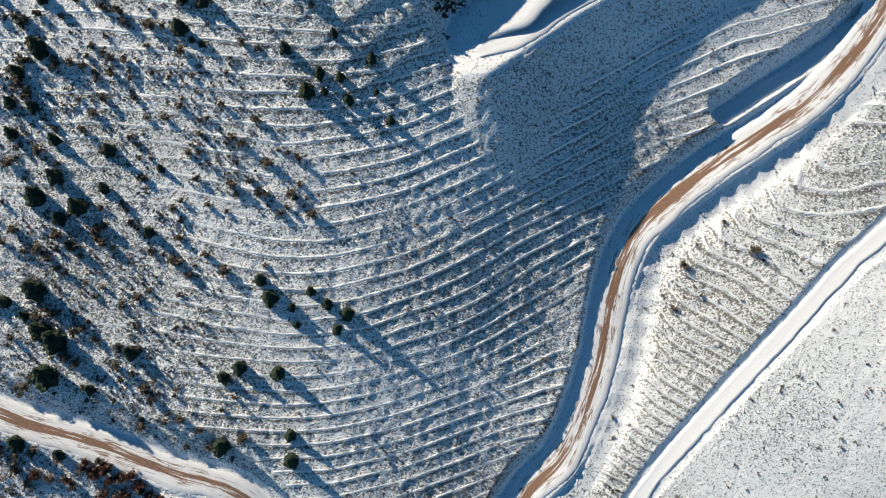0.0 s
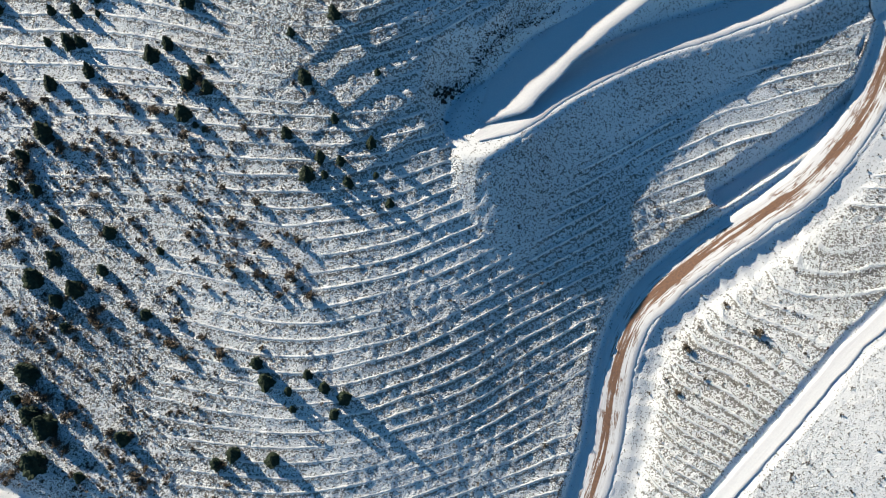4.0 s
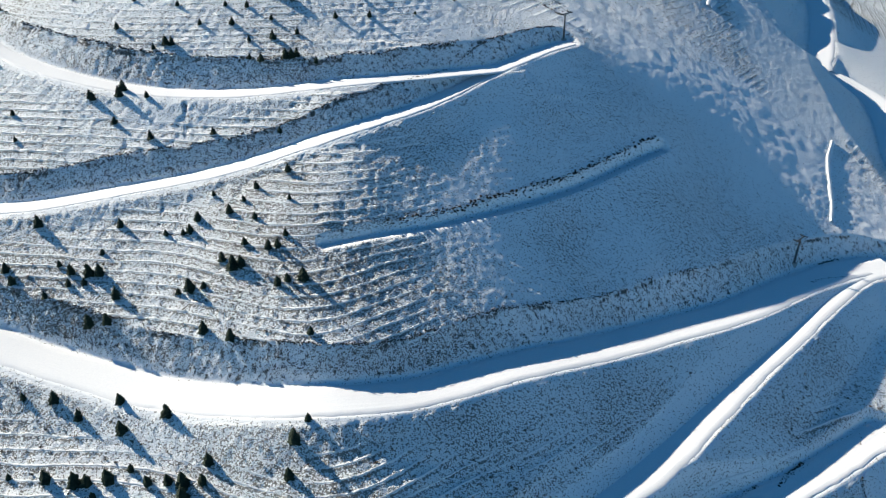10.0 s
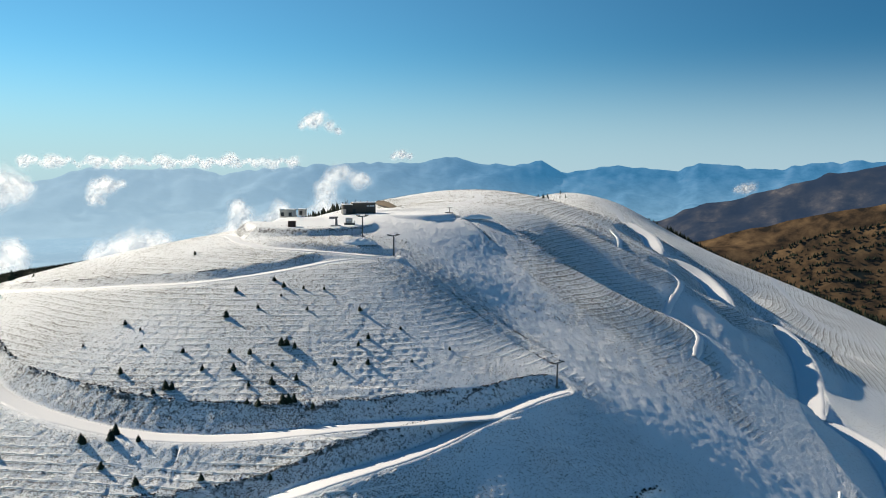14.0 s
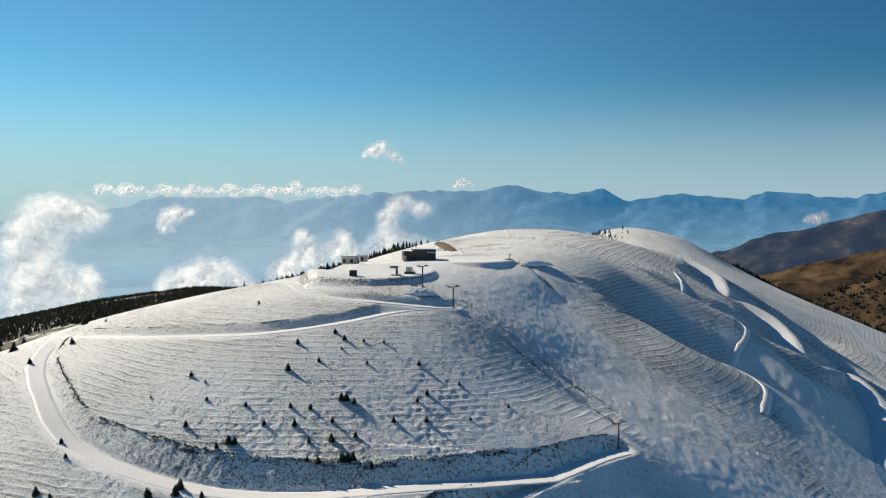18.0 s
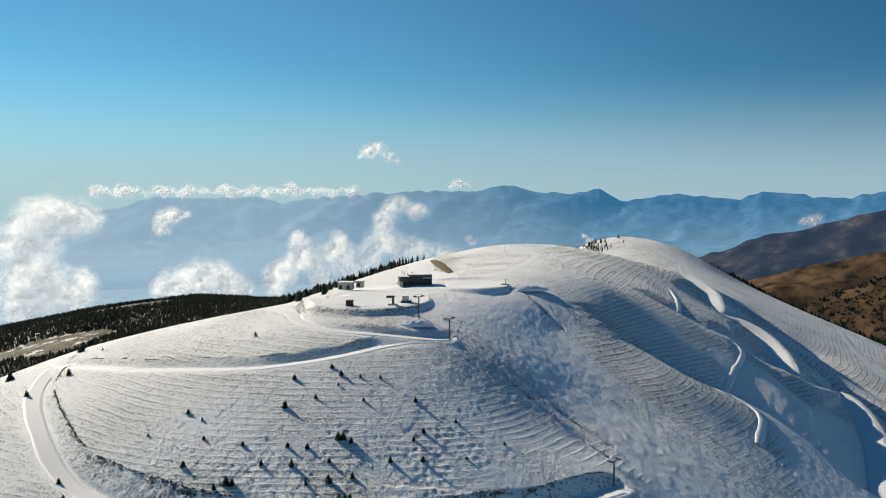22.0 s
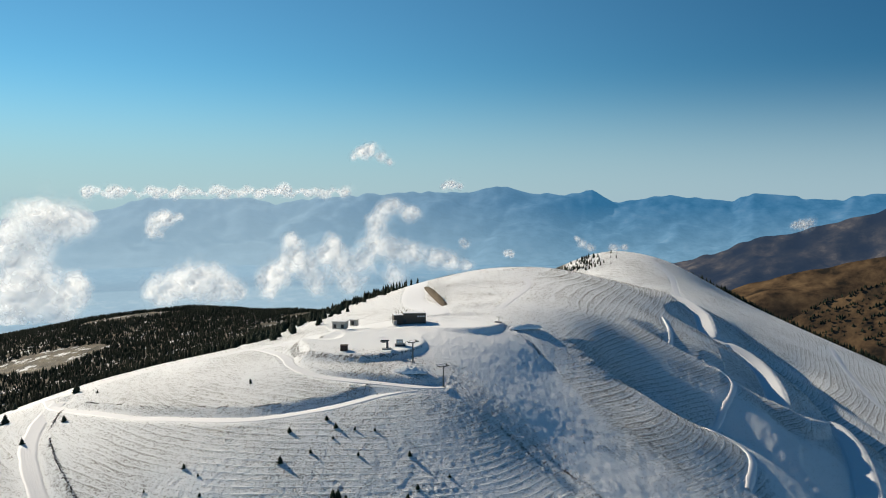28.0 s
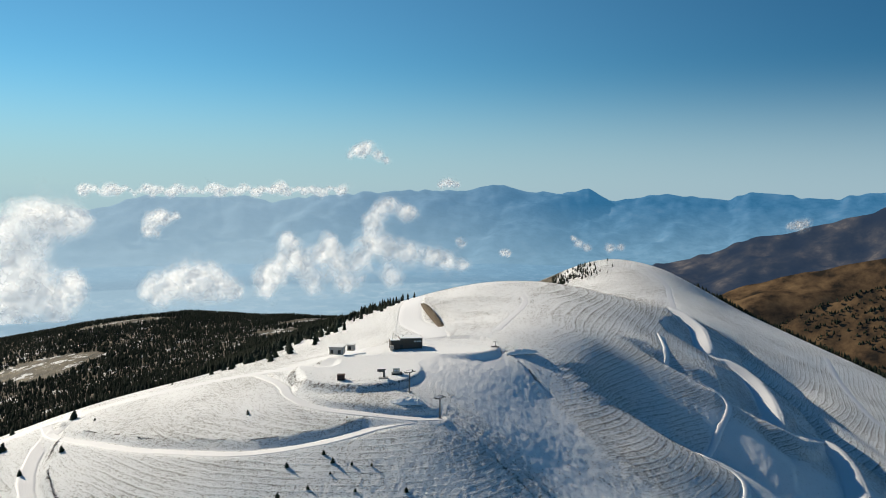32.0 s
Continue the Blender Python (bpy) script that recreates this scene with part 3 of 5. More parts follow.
# narrow sunken lines in dark stony colour, the third for a trench edge's shadow: from, to, half width
DARK_LINES = [((-20, 355), (45, 305), 1.5), ((-16, 358), (48, 314), 1.3), ((13, 437), (35, 407), 1.9), ((-100, 228), (-98, 208), 0.5), ((-96, 228), (-94, 208), 0.5),
         ((89.2, 93.2), (90.1, 88.1), 0.8), ((76.6, 84.2), (77.1, 79.5), 0.7), ((67.5, 77.9), (69.1, 74.3), 0.7), ((79.9, 85.4), (80.2, 82.6), 0.5), ((31.6, 114.9), (37.5, 108.9), 0.6), ((108.9, 132.8), (112.0, 140.0), 0.8), ((107.4, 199.6), (113.9, 186.2), 0.5), ((-77.0, 222.8), (-80.0, 240.1), 0.5)]


EDGE = curve_through([(-380, 300), (-300, 405), (-215, 470), (-160, 540), (-125, 640), (-60, 780), (0, 880), (60, 960), (100, 1060), (160, 1110), (250, 1110),
                      (330, 1050), (440, 1040), (470, 940), (520, 820), (640, 700)], 8.0)


def spread_lines(fine_lo, fine_hi, lo, hi, step, grow):
    mid = np.arange(fine_lo, fine_hi + step, step)
    a, b, s = [], [], step
    v = fine_hi + step
    while v < hi:
        s *= grow
        v += s
        b.append(v)
    v, s = fine_lo, step
    while v > lo:
        s *= grow
        v -= s
        a.append(v)
    return np.array(a[::-1] + list(mid) + b)


def sheet(name, xs, ys, z, mat, values=()):
    """A ground mesh over a grid of plan lines, with named surface values."""
    nx, ny = len(xs), len(ys)
    gx, gy = np.meshgrid(xs, ys)
    me = bpy.data.meshes.new(name)
    co = np.stack([gx.ravel(), gy.ravel(), z.ravel()], 1)
    i = np.arange(nx * ny).reshape(ny, nx)
    quads = np.stack([i[:-1, :-1], i[:-1, 1:], i[1:, 1:], i[1:, :-1]], -1).reshape(-1)
    nq = len(quads) // 4
    me.vertices.add(nx * ny)
    me.vertices.foreach_set("co", co.ravel())
    me.loops.add(nq * 4)
    me.loops.foreach_set("vertex_index", quads.astype(np.int32))
    me.polygons.add(nq)
    me.polygons.foreach_set("loop_start", np.arange(0, nq * 4, 4, dtype=np.int32))
    me.polygons.foreach_set("use_smooth", np.ones(nq, bool))
    for key, v in values:
        a = me.attributes.new(key, "FLOAT", "POINT")
        a.data.foreach_set("value", np.asarray(v, np.float32).ravel())
    me.update()
    me.materials.append(mat)
    return new(name, me)


XS = spread_lines(-128, 132, -1150, 1050, 0.55, 1.016)
YS = spread_lines(-4, 250, -420, 1850, 0.55, 1.008)
gx, gy = np.meshgrid(XS, YS)
gz, g_bank, g_ledge, g_scrub, g_bare, g_rise = ground_at(gx, gy)
ground = tagged(sheet("ground", XS, YS, gz, M_hill, (("bank", g_bank), ("ledge", g_ledge), ("scrub", g_scrub), ("bare", g_bare), ("rise", g_rise), ("heath", np.clip((gy.ravel() - 250) / 70, 0, 1) * (1 - 0.75 * groomed(gx.ravel(), gy.ravel()))))),
                "snow-dusted mountainside with terraced planting ledges", "hillside", kind="structure")


def lay_road(w):
    """A ribbon of packed snow on the cut bench, with soft crumbled edges."""
    n = len(w.line)
    t = np.gradient(w.line, axis=0)
    t /= np.maximum(np.hypot(t[:, 0], t[:, 1]), 1e-6)[:, None]
    side = np.stack([-t[:, 1], t[:, 0]], 1)
    cross = [-1.0, -0.9, -0.6, -0.2, 0.2, 0.6, 0.9, 1.0]
    lift = [-0.35, 0.06, 0.03, 0.0, 0.0, 0.03, 0.06, -0.35]
    me = bpy.data.meshes.new(w.name)
    verts, faces, uvs = [], [], []
    rng = np.random.default_rng(len(w.name) + n)
    wob = np.convolve(rng.normal(0, 1, (n + 8)), np.ones(9) / 9, "same")[:n] * 0.9
    for i in range(n):
        tip = min(1.0, 0.25 + i / 14) if "spur" in w.name else 1.0
        for c, h in zip(cross, lift):
            p = w.line[i] + side[i] * c * tip * (w.half + (wob[i] * 0.6 if abs(c) > 0.5 else 0))
            verts.append((p[0], p[1], w.z[i] + 0.07 + h + 0.03 * wob[i]))
    if w.drape:
        v = np.array(verts)
        v[:, 2] = land(v[:, 0], v[:, 1])[0] + 0.03 + np.tile([-0.14, 0.2, 0.45, 0.6, 0.6, 0.45, 0.2, -0.14] if "thin" in w.name else [min(h, 0) * 0.4 for h in lift], n)
        verts = v.tolist()
    m = len(cross)
    for i in range(n - 1):
        for k in range(m - 1):
            faces.append((i * m + k, i * m + k + 1, (i + 1) * m + k + 1, (i + 1) * m + k))
    me.from_pydata(verts, [], [f[::-1] for f in faces])
    uv = me.uv_layers.new(name="along")
    for loop in me.loops:
        i, k = divmod(loop.vertex_index, m)
        uv.data[loop.index].uv = (i * 0.8, cross[k])
    me.polygons.foreach_set("use_smooth", np.ones(len(me.polygons), bool))
    me.materials.append(M_mud if w.mud else M_road)
    return tagged(new(w.name, me), "muddy snow track with brown thawed ruts" if w.mud else "packed white snow road cut into the hillside",
                  "road", kind="structure")


for w in ways:
    lay_road(w)


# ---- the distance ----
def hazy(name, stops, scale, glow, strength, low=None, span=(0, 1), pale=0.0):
    """A far surface with haze painted in as emission, changing with height and paler on the sun's side."""
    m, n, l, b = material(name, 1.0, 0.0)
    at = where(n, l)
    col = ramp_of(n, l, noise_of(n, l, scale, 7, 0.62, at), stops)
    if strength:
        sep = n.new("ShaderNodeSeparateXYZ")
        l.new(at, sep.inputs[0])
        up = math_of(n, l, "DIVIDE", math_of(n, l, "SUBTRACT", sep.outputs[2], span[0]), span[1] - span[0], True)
        haze_glow = mix_of(n, l, up, low or glow, glow)
        # sun-side haze, mixed into both the emission and the base colour
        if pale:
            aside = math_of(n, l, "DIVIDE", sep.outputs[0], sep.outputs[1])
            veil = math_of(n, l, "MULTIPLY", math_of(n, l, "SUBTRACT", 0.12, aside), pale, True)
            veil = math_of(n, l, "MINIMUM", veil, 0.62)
            haze_glow = mix_of(n, l, veil, haze_glow, (0.50, 0.70, 0.83))
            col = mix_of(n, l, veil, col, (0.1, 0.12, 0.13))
        l.new(haze_glow, b.inputs["Emission Color"])
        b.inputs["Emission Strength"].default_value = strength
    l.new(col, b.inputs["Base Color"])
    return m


# the blue of the far surfaces is mostly emission standing in for haze
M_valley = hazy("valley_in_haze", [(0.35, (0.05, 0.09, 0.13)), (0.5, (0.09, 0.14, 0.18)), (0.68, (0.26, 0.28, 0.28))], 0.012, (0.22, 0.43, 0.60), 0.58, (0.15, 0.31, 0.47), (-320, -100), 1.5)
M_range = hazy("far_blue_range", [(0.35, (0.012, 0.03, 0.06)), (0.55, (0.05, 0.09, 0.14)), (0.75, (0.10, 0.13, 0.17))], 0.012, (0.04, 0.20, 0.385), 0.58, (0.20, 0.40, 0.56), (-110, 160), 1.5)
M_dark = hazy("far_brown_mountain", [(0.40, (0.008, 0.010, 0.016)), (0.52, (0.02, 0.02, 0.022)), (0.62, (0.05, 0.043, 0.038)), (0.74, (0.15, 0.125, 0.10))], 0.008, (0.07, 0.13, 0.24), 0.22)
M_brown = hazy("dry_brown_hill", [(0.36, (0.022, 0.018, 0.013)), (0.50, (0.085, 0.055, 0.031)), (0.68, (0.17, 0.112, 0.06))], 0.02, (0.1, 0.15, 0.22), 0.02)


def ring(name, radii, heights, turns, mat, label):
    """A sheet in rings about the hill."""
    verts, faces = [], []
    for r, h in zip(radii, heights):
        for k in range(turns):
            a = 2 * math.pi * k / turns
            verts.append((r * math.sin(a), r * math.cos(a), h))
    for i in range(len(radii) - 1):
        for k in range(turns):
            j = (k + 1) % turns
            faces.append((i * turns + k, (i + 1) * turns + k, (i + 1) * turns + j, i * turns + j))
    me = bpy.data.meshes.new(name)
    me.from_pydata(verts, [], faces)
    me.materials.append(mat)
    return tagged(new(name, me), label, "valley", kind="structure")


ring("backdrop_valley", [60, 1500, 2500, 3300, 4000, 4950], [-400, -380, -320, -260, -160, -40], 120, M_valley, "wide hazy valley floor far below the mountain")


def mountains(name, far, run, foot, crest, rugged, spur, mat, label, seed, relief=1.0):
    """A range whose skyline runs through (compass degrees, height) marks, with spurs towards the viewer."""
    az = np.arange(crest[0][0], crest[-1][0], 0.12)
    top = np.interp(az, [c[0] for c in crest], [c[1] for c in crest])
    u = np.concatenate([[-0.25, -0.1], np.linspace(0, 1, 26)])
    A, U = np.meshgrid(az, u)
    R = far - U * run
    T = np.broadcast_to(top, A.shape)
    lat = A * far * math.pi / 180
    n1 = soft_noise(lat + 0.35 * U * run, U * run * 0.35, spur, seed)
    n2 = soft_noise(lat, U * run, spur / 3.5, seed + 1)
    n3 = soft_noise(lat, U * run, spur / 9, seed + 2)
    shape = np.where(U < 0, 1 + U * 0.6, (1 - U) ** 1.25)
    Z = foot + (T - foot) * shape
    env = np.clip(np.minimum(U * 5, (1.05 - U) * 2), 0, 1)
    Z = Z + env * (T - foot) * relief * (0.30 * (np.abs(n1) - 0.4) + 0.10 * n2) + rugged * (n3 + 0.6 * n2) * np.clip(1.1 - U, 0, 1) * np.where(U < 0, 0.3, 1)
    ra = np.radians(A)
    verts = np.stack([R * np.sin(ra), R * np.cos(ra), Z], -1).reshape(-1, 3)
    w, h = len(az), len(u)
    faces = [(i * w + k, i * w + k + 1, (i + 1) * w + k + 1, (i + 1) * w + k) for i in range(h - 1) for k in range(w - 1)]
    me = bpy.data.meshes.new(name)
    me.from_pydata(verts.tolist(), [], [f[::-1] for f in faces])
    me.polygons.foreach_set("use_smooth", np.ones(len(faces), bool))
    me.materials.append(mat)
    return tagged(new(name, me), label, "mountains", kind="structure")


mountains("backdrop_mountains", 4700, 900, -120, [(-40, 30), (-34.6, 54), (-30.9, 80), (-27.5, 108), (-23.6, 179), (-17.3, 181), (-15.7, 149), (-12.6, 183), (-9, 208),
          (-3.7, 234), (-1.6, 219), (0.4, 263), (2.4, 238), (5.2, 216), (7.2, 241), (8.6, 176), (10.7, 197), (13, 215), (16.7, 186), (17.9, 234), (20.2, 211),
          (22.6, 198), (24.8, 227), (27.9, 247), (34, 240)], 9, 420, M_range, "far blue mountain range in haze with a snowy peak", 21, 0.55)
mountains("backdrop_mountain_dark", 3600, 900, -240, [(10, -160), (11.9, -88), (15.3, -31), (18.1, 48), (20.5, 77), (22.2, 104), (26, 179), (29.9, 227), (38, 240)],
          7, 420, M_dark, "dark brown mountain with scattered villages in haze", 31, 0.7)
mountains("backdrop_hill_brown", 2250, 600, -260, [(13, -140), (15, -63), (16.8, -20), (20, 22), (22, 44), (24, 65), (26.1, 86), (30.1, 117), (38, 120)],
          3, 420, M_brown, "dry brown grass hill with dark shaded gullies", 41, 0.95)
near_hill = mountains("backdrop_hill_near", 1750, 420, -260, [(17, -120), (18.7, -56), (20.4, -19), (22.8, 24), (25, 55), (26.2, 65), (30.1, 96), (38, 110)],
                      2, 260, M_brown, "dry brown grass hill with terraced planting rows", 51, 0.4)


# ---- builders ----
def part(name, bm, mat, parent=None, label=""):
    me = bpy.data.meshes.new(name)
    bm.to_mesh(me)
    bm.free()
    me.materials.append(mat)
    ob = new(name, me)
    if parent:
        ob.parent = parent
    return tagged(ob, label)


def block(bm, x, y, z, sx, sy, sz, bevel=0.0, turn=0.0):
    """A box with its base centre at x, y, z."""
    m = Matrix.Translation((x, y, z + sz / 2)) @ Matrix.Rotation(turn, 4, "Z") @ Matrix.Diagonal((sx, sy, sz, 1))
    made = bmesh.ops.create_cube(bm, size=1, matrix=m)["verts"]
    if bevel:
        edges = list({e for v in made for e in v.link_edges})
        bmesh.ops.bevel(bm, geom=edges, offset=bevel, segments=1, affect="EDGES")


def rod(bm, a, b, r1, r2=None, n=8):
    a, b = Vector(a), Vector(b)
    d = b - a
    m = Matrix.Translation((a + b) / 2) @ d.to_track_quat("Z", "Y").to_matrix().to_4x4()
    bmesh.ops.create_cone(bm, cap_ends=True, segments=n, radius1=r1, radius2=r1 if r2 is None else r2, depth=d.length, matrix=m)


def height_at(x, y):
    return float(ground_at([x], [y])[0][0])


M_needle = plain("conifer_needles", (0.030, 0.043, 0.026), 0.8, 0.5, 2.0)
# needle colour darkened for far growth, with the backlit shade put in
M_forest = plain("forest_firs", (0.017, 0.024, 0.016), 0.9, 0.5, 0.3, 0.1)
M_bark = plain("conifer_bark", (0.09, 0.06, 0.04), 0.9, 0.3, 5.0)
M_twig = plain("bare_shrub_twigs", (0.11, 0.085, 0.062), 0.9, 0.4, 2.5)
M_thorn = plain("red_brown_thorn_twigs", (0.105, 0.05, 0.034), 0.9, 0.4, 2.5)
M_straw = plain("dry_grass_tufts", (0.16, 0.13, 0.09), 0.9, 0.4, 0.8)


def conifer(seed, tall):
    """A young fir: tapered trunk, whorls of drooping boughs with gaps."""
    rng = random.Random(seed)
    top = new("conifer")
    bm = bmesh.new()
    rod(bm, (0, 0, -0.5), (0, 0, tall * 0.97), 0.09 * tall / 4, 0.012, 6)
    part("trunk", bm, M_bark, top)
    bm = bmesh.new()
    rows = 15
    for i in range(rows):
        u = (i + rng.uniform(-0.3, 0.3)) / rows
        z = tall * (0.05 + 0.9 * u)
        reach = tall * 0.41 * (1 - u) ** 0.75 * rng.uniform(0.85, 1.1) + 0.07
        count = max(5, int(13 * (1 - u) + 4))
        start = rng.uniform(0, 6.28)
        for k in range(count):
            a = start + 6.2832 * k / count + rng.uniform(-0.25, 0.25)
            r = reach * rng.uniform(0.62, 1.12)
            w = r * rng.uniform(0.26, 0.40)
            c, s = math.cos(a), math.sin(a)
            droop = rng.uniform(0.02, 0.32) * r
            lift = rng.uniform(0.05, 0.14) * r

            def at(f, side, h):
                return bm.verts.new((c * r * f - s * side, s * r * f + c * side, z + h))
            root, tip = at(0.0, 0, 0.10), at(1.0, 0, lift * 0.4 - droop)
            left, right, mid = at(0.55, w, -droop * 0.75), at(0.55, -w, -droop * 0.75), at(0.5, 0, lift)
            tl, tr = at(0.85, w * 0.62, -droop * 1.05), at(0.85, -w * 0.62, -droop * 1.05)
            for f in ((root, left, mid), (root, mid, right), (mid, left, tl), (mid, tl, tip), (mid, tip, tr), (mid, tr, right)):
                bm.faces.new(f)
    part("crown", bm, M_needle, top)
    return top


def shrub(seed, size, count=16, mat=M_twig):
    """A leafless thorny bush: many thin stems from one root."""
    rng = random.Random(seed)
    top = new("shrub")
    stems, spray = bmesh.new(), bmesh.new()
    for k in range(count):
        a, lean, n = rng.uniform(0, 6.28), rng.uniform(0.15, 1.0), size * rng.uniform(0.6, 1.05)
        b = Vector((math.cos(a) * lean * n * 0.75, math.sin(a) * lean * n * 0.75, n * (1 - 0.45 * lean)))
        rod(stems, (0, 0, -0.2), b, 0.022 * size, 0.008, 3)
        for j in range(7):
            p = b * rng.uniform(0.45, 1.1) + Vector((rng.uniform(-1, 1), rng.uniform(-1, 1), rng.uniform(-0.4, 0.6))) * 0.22 * size
            d = Vector((rng.uniform(-1, 1), rng.uniform(-1, 1), rng.uniform(-0.2, 1))) * 0.16 * size
            e = Vector((rng.uniform(-1, 1), rng.uniform(-1, 1), rng.uniform(-0.6, 0.6))) * 0.10 * size
            spray.faces.new([spray.verts.new(v) for v in (p - d, p + e, p + d, p - e)])
    tagged(part("stems", stems, mat, top), kind="stuff")
    tagged(part("twig_spray", spray, mat, top), kind="stuff")
    return top


# ---- trees ----
STANDS = []
STANDS.append([(-92.8, 101.8, 1.3), (-100.2, 90.5, 1), (-77.3, 80.3, 1), (-100.3, 84.3, 1), (-90.2, 82.7, 0.96), (-79.1, 72.5, 1), (-95.3, 70.9, 1.6), (-90.4, 75.0, 1.4),
     (-85.4, 68.6, 1.3), (-90.2, 66.2, 0.96), (-96.8, 50.8, 1.7), (-99.3, 45.2, 0.96), (-95.5, 41.7, 1.8), (-92.2, 39.6, 1.6), (-94.5, 31.6, 2), (-87.8, 60.5, 0.96),
     (-74.3, 37.1, 1.3), (-52.4, 31.5, 0.96), (-48.3, 33.5, 1.1), (-39.1, 32.5, 1.1), (-42.7, 52.4, 1.1), (-40.6, 48.6, 1.3), (-35.5, 46.5, 0.72), (-27.2, 47.4, 0.96),
     (-22.6, 45.2, 1), (-31.0, 50.1, 0.72), (-24.9, 42.0, 0.72), (-53.6, 16.4, 1.3), (-36.7, 13.0, 1.1), (-36.6, 18.7, 0.84)])
STANDS.append([(-68.8, 63.1, 0.96), (-65.4, 76.3, 0.72), (-103.8, 48.3, 1.1), (-94.9, 89.8, 0.84), (-84.5, 28.9, 0.84), (-72.5, 22.3, 0.6), (-34.5, 42.9, 0.6), (-97.8, 96.7, 0.96),
     (-102.4, 16.8, 1.2), (-92.4, 14.2, 0.84)])
STANDS.append([(-33.8, 137.4, 1), (-34.2, 130.5, 0.95), (-24.5, 123.0, 1), (-31.3, 110.8, 1.1), (-34.4, 119.7, 0.6), (-14.9, 112.2, 0.5), (-35.7, 100.0, 0.95), (-66.0, 145.7, 0.8),
     (-76.8, 143.4, 0.9), (-78.7, 150.1, 0.8), (-88.7, 147.4, 0.8), (-96.0, 151.6, 0.8), (-30.8, 141.4, 0.6), (-53.8, 134.9, 0.9), (-59.3, 131.2, 1), (-58.7, 127.8, 1.1),
     (-54.6, 131.0, 0.8), (-62.9, 131.8, 0.8), (-67.8, 132.0, 0.8), (-72.7, 135.2, 0.6), (-77.5, 133.1, 1.1), (-85.7, 133.2, 1.1), (-82.7, 132.7, 0.9), (-92.9, 134.1, 1),
     (-105.9, 131.6, 1), (-104.4, 128.5, 1), (-91.2, 127.5, 0.8), (-85.2, 127.1, 1), (-80.3, 129.7, 0.6), (-87.3, 120.9, 1.1)])
STANDS.append([(-84.2, 120.7, 1), (-92.2, 121.1, 0.7), (-63.3, 119.2, 1), (-67.0, 116.9, 1.1), (-53.4, 115.5, 0.6), (-82.3, 114.6, 0.9), (-91.4, 112.1, 1.2), (-104.6, 114.8, 1),
     (-58.9, 110.7, 1.1), (-57.1, 112.4, 1), (-54.0, 109.7, 0.95), (-59.7, 104.6, 1.1), (-93.2, 102.3, 0.8), (-24.7, 102.9, 0.75), (-16.4, 98.3, 0.8), (-28.2, 95.1, 0.8),
     (-23.4, 94.4, 0.8), (-31.0, 91.4, 1), (-27.1, 91.6, 0.7), (-21.7, 90.2, 0.8), (-15.4, 92.1, 0.5), (-12.2, 86.3, 0.75), (-102.3, 135.1, 0.5), (-104.3, 152.7, 0.6),
     (-80.1, 126.5, 0.5), (-54.8, 101.2, 0.5), (-56.9, 102.2, 0.5)])
STANDS.append([(-44.4, 212.2, 0.6), (-53.0, 207.3, 0.7), (-59.6, 199.8, 0.8), (-56.0, 203.1, 0.5), (-65.3, 205.9, 0.45), (-42.8, 202.4, 0.5), (-51.8, 196.7, 0.6), (-68.6, 198.7, 0.8),
     (-70.2, 195.1, 0.8), (-72.0, 194.6, 0.5), (-77.0, 194.8, 0.45), (-42.4, 190.8, 0.5), (-53.5, 188.9, 0.6), (-46.7, 187.0, 0.7), (-44.1, 187.3, 0.7), (-94.2, 190.8, 0.5),
     (-90.9, 198.4, 0.7), (-115.0, 199.6, 1), (-59.2, 185.2, 0.8), (-55.8, 182.5, 1), (-53.5, 182.7, 1), (-36.2, 178.3, 1), (-40.2, 177.6, 0.7), (-42.8, 176.8, 0.8),
     (-63.2, 178.4, 0.6), (-67.0, 178.3, 0.9), (-70.0, 177.7, 0.5), (-105.5, 187.7, 0.5), (-101.7, 185.6, 0.9), (-96.5, 185.1, 0.9)])
STANDS.append([(-93.4, 184.9, 1), (-101.6, 182.3, 0.6), (-97.2, 182.4, 0.6), (-87.2, 178.1, 1), (-120.5, 187.1, 0.7), (-117.6, 183.5, 0.8), (-107.1, 179.1, 0.6), (-93.4, 172.5, 1),
     (-88.3, 172.0, 0.8), (-61.1, 166.6, 1), (-53.5, 163.8, 0.8), (-32.6, 163.4, 0.6), (-88.2, 226.0, 0.8), (-69.1, 226.8, 0.6), (-48.9, 227.3, 0.6), (-100.9, 231.9, 0.6),
     (-109.6, 239.9, 0.8), (-101.2, 240.4, 0.9), (-92.2, 239.5, 0.6), (-135.1, 237.8, 0.5), (-131.1, 228.2, 0.5)])
STANDS.append([(-116.1, 291.4, 0.63), (-109.0, 287.3, 0.36), (-78.7, 292.3, 0.81), (-78.7, 307.1, 0.63), (-67.9, 297.2, 0.54), (-49.3, 297.8, 0.45), (-65.1, 314.3, 0.63), (-60.5, 310.4, 0.63),
     (-52.7, 309.9, 0.45), (-44.7, 310.5, 0.45), (-29.6, 301.3, 0.63), (-55.5, 279.6, 0.9), (-53.7, 279.5, 0.9), (-50.7, 278.7, 0.63), (-28.3, 283.0, 0.54), (-25.2, 287.2, 0.54),
     (-13.6, 295.3, 0.45), (4.9, 290.6, 0.36), (-35.5, 272.7, 0.54), (-24.1, 274.5, 0.54), (-8.7, 279.1, 0.36), (-108.7, 267.5, 0.72), (-94.2, 258.3, 0.63), (-90.6, 260.4, 0.9),
     (-88.6, 260.1, 0.81), (-89.6, 275.4, 0.54), (-80.6, 267.7, 0.63), (-73.1, 275.2, 0.54), (-65.8, 274.9, 0.63), (-69.8, 267.8, 0.63)])
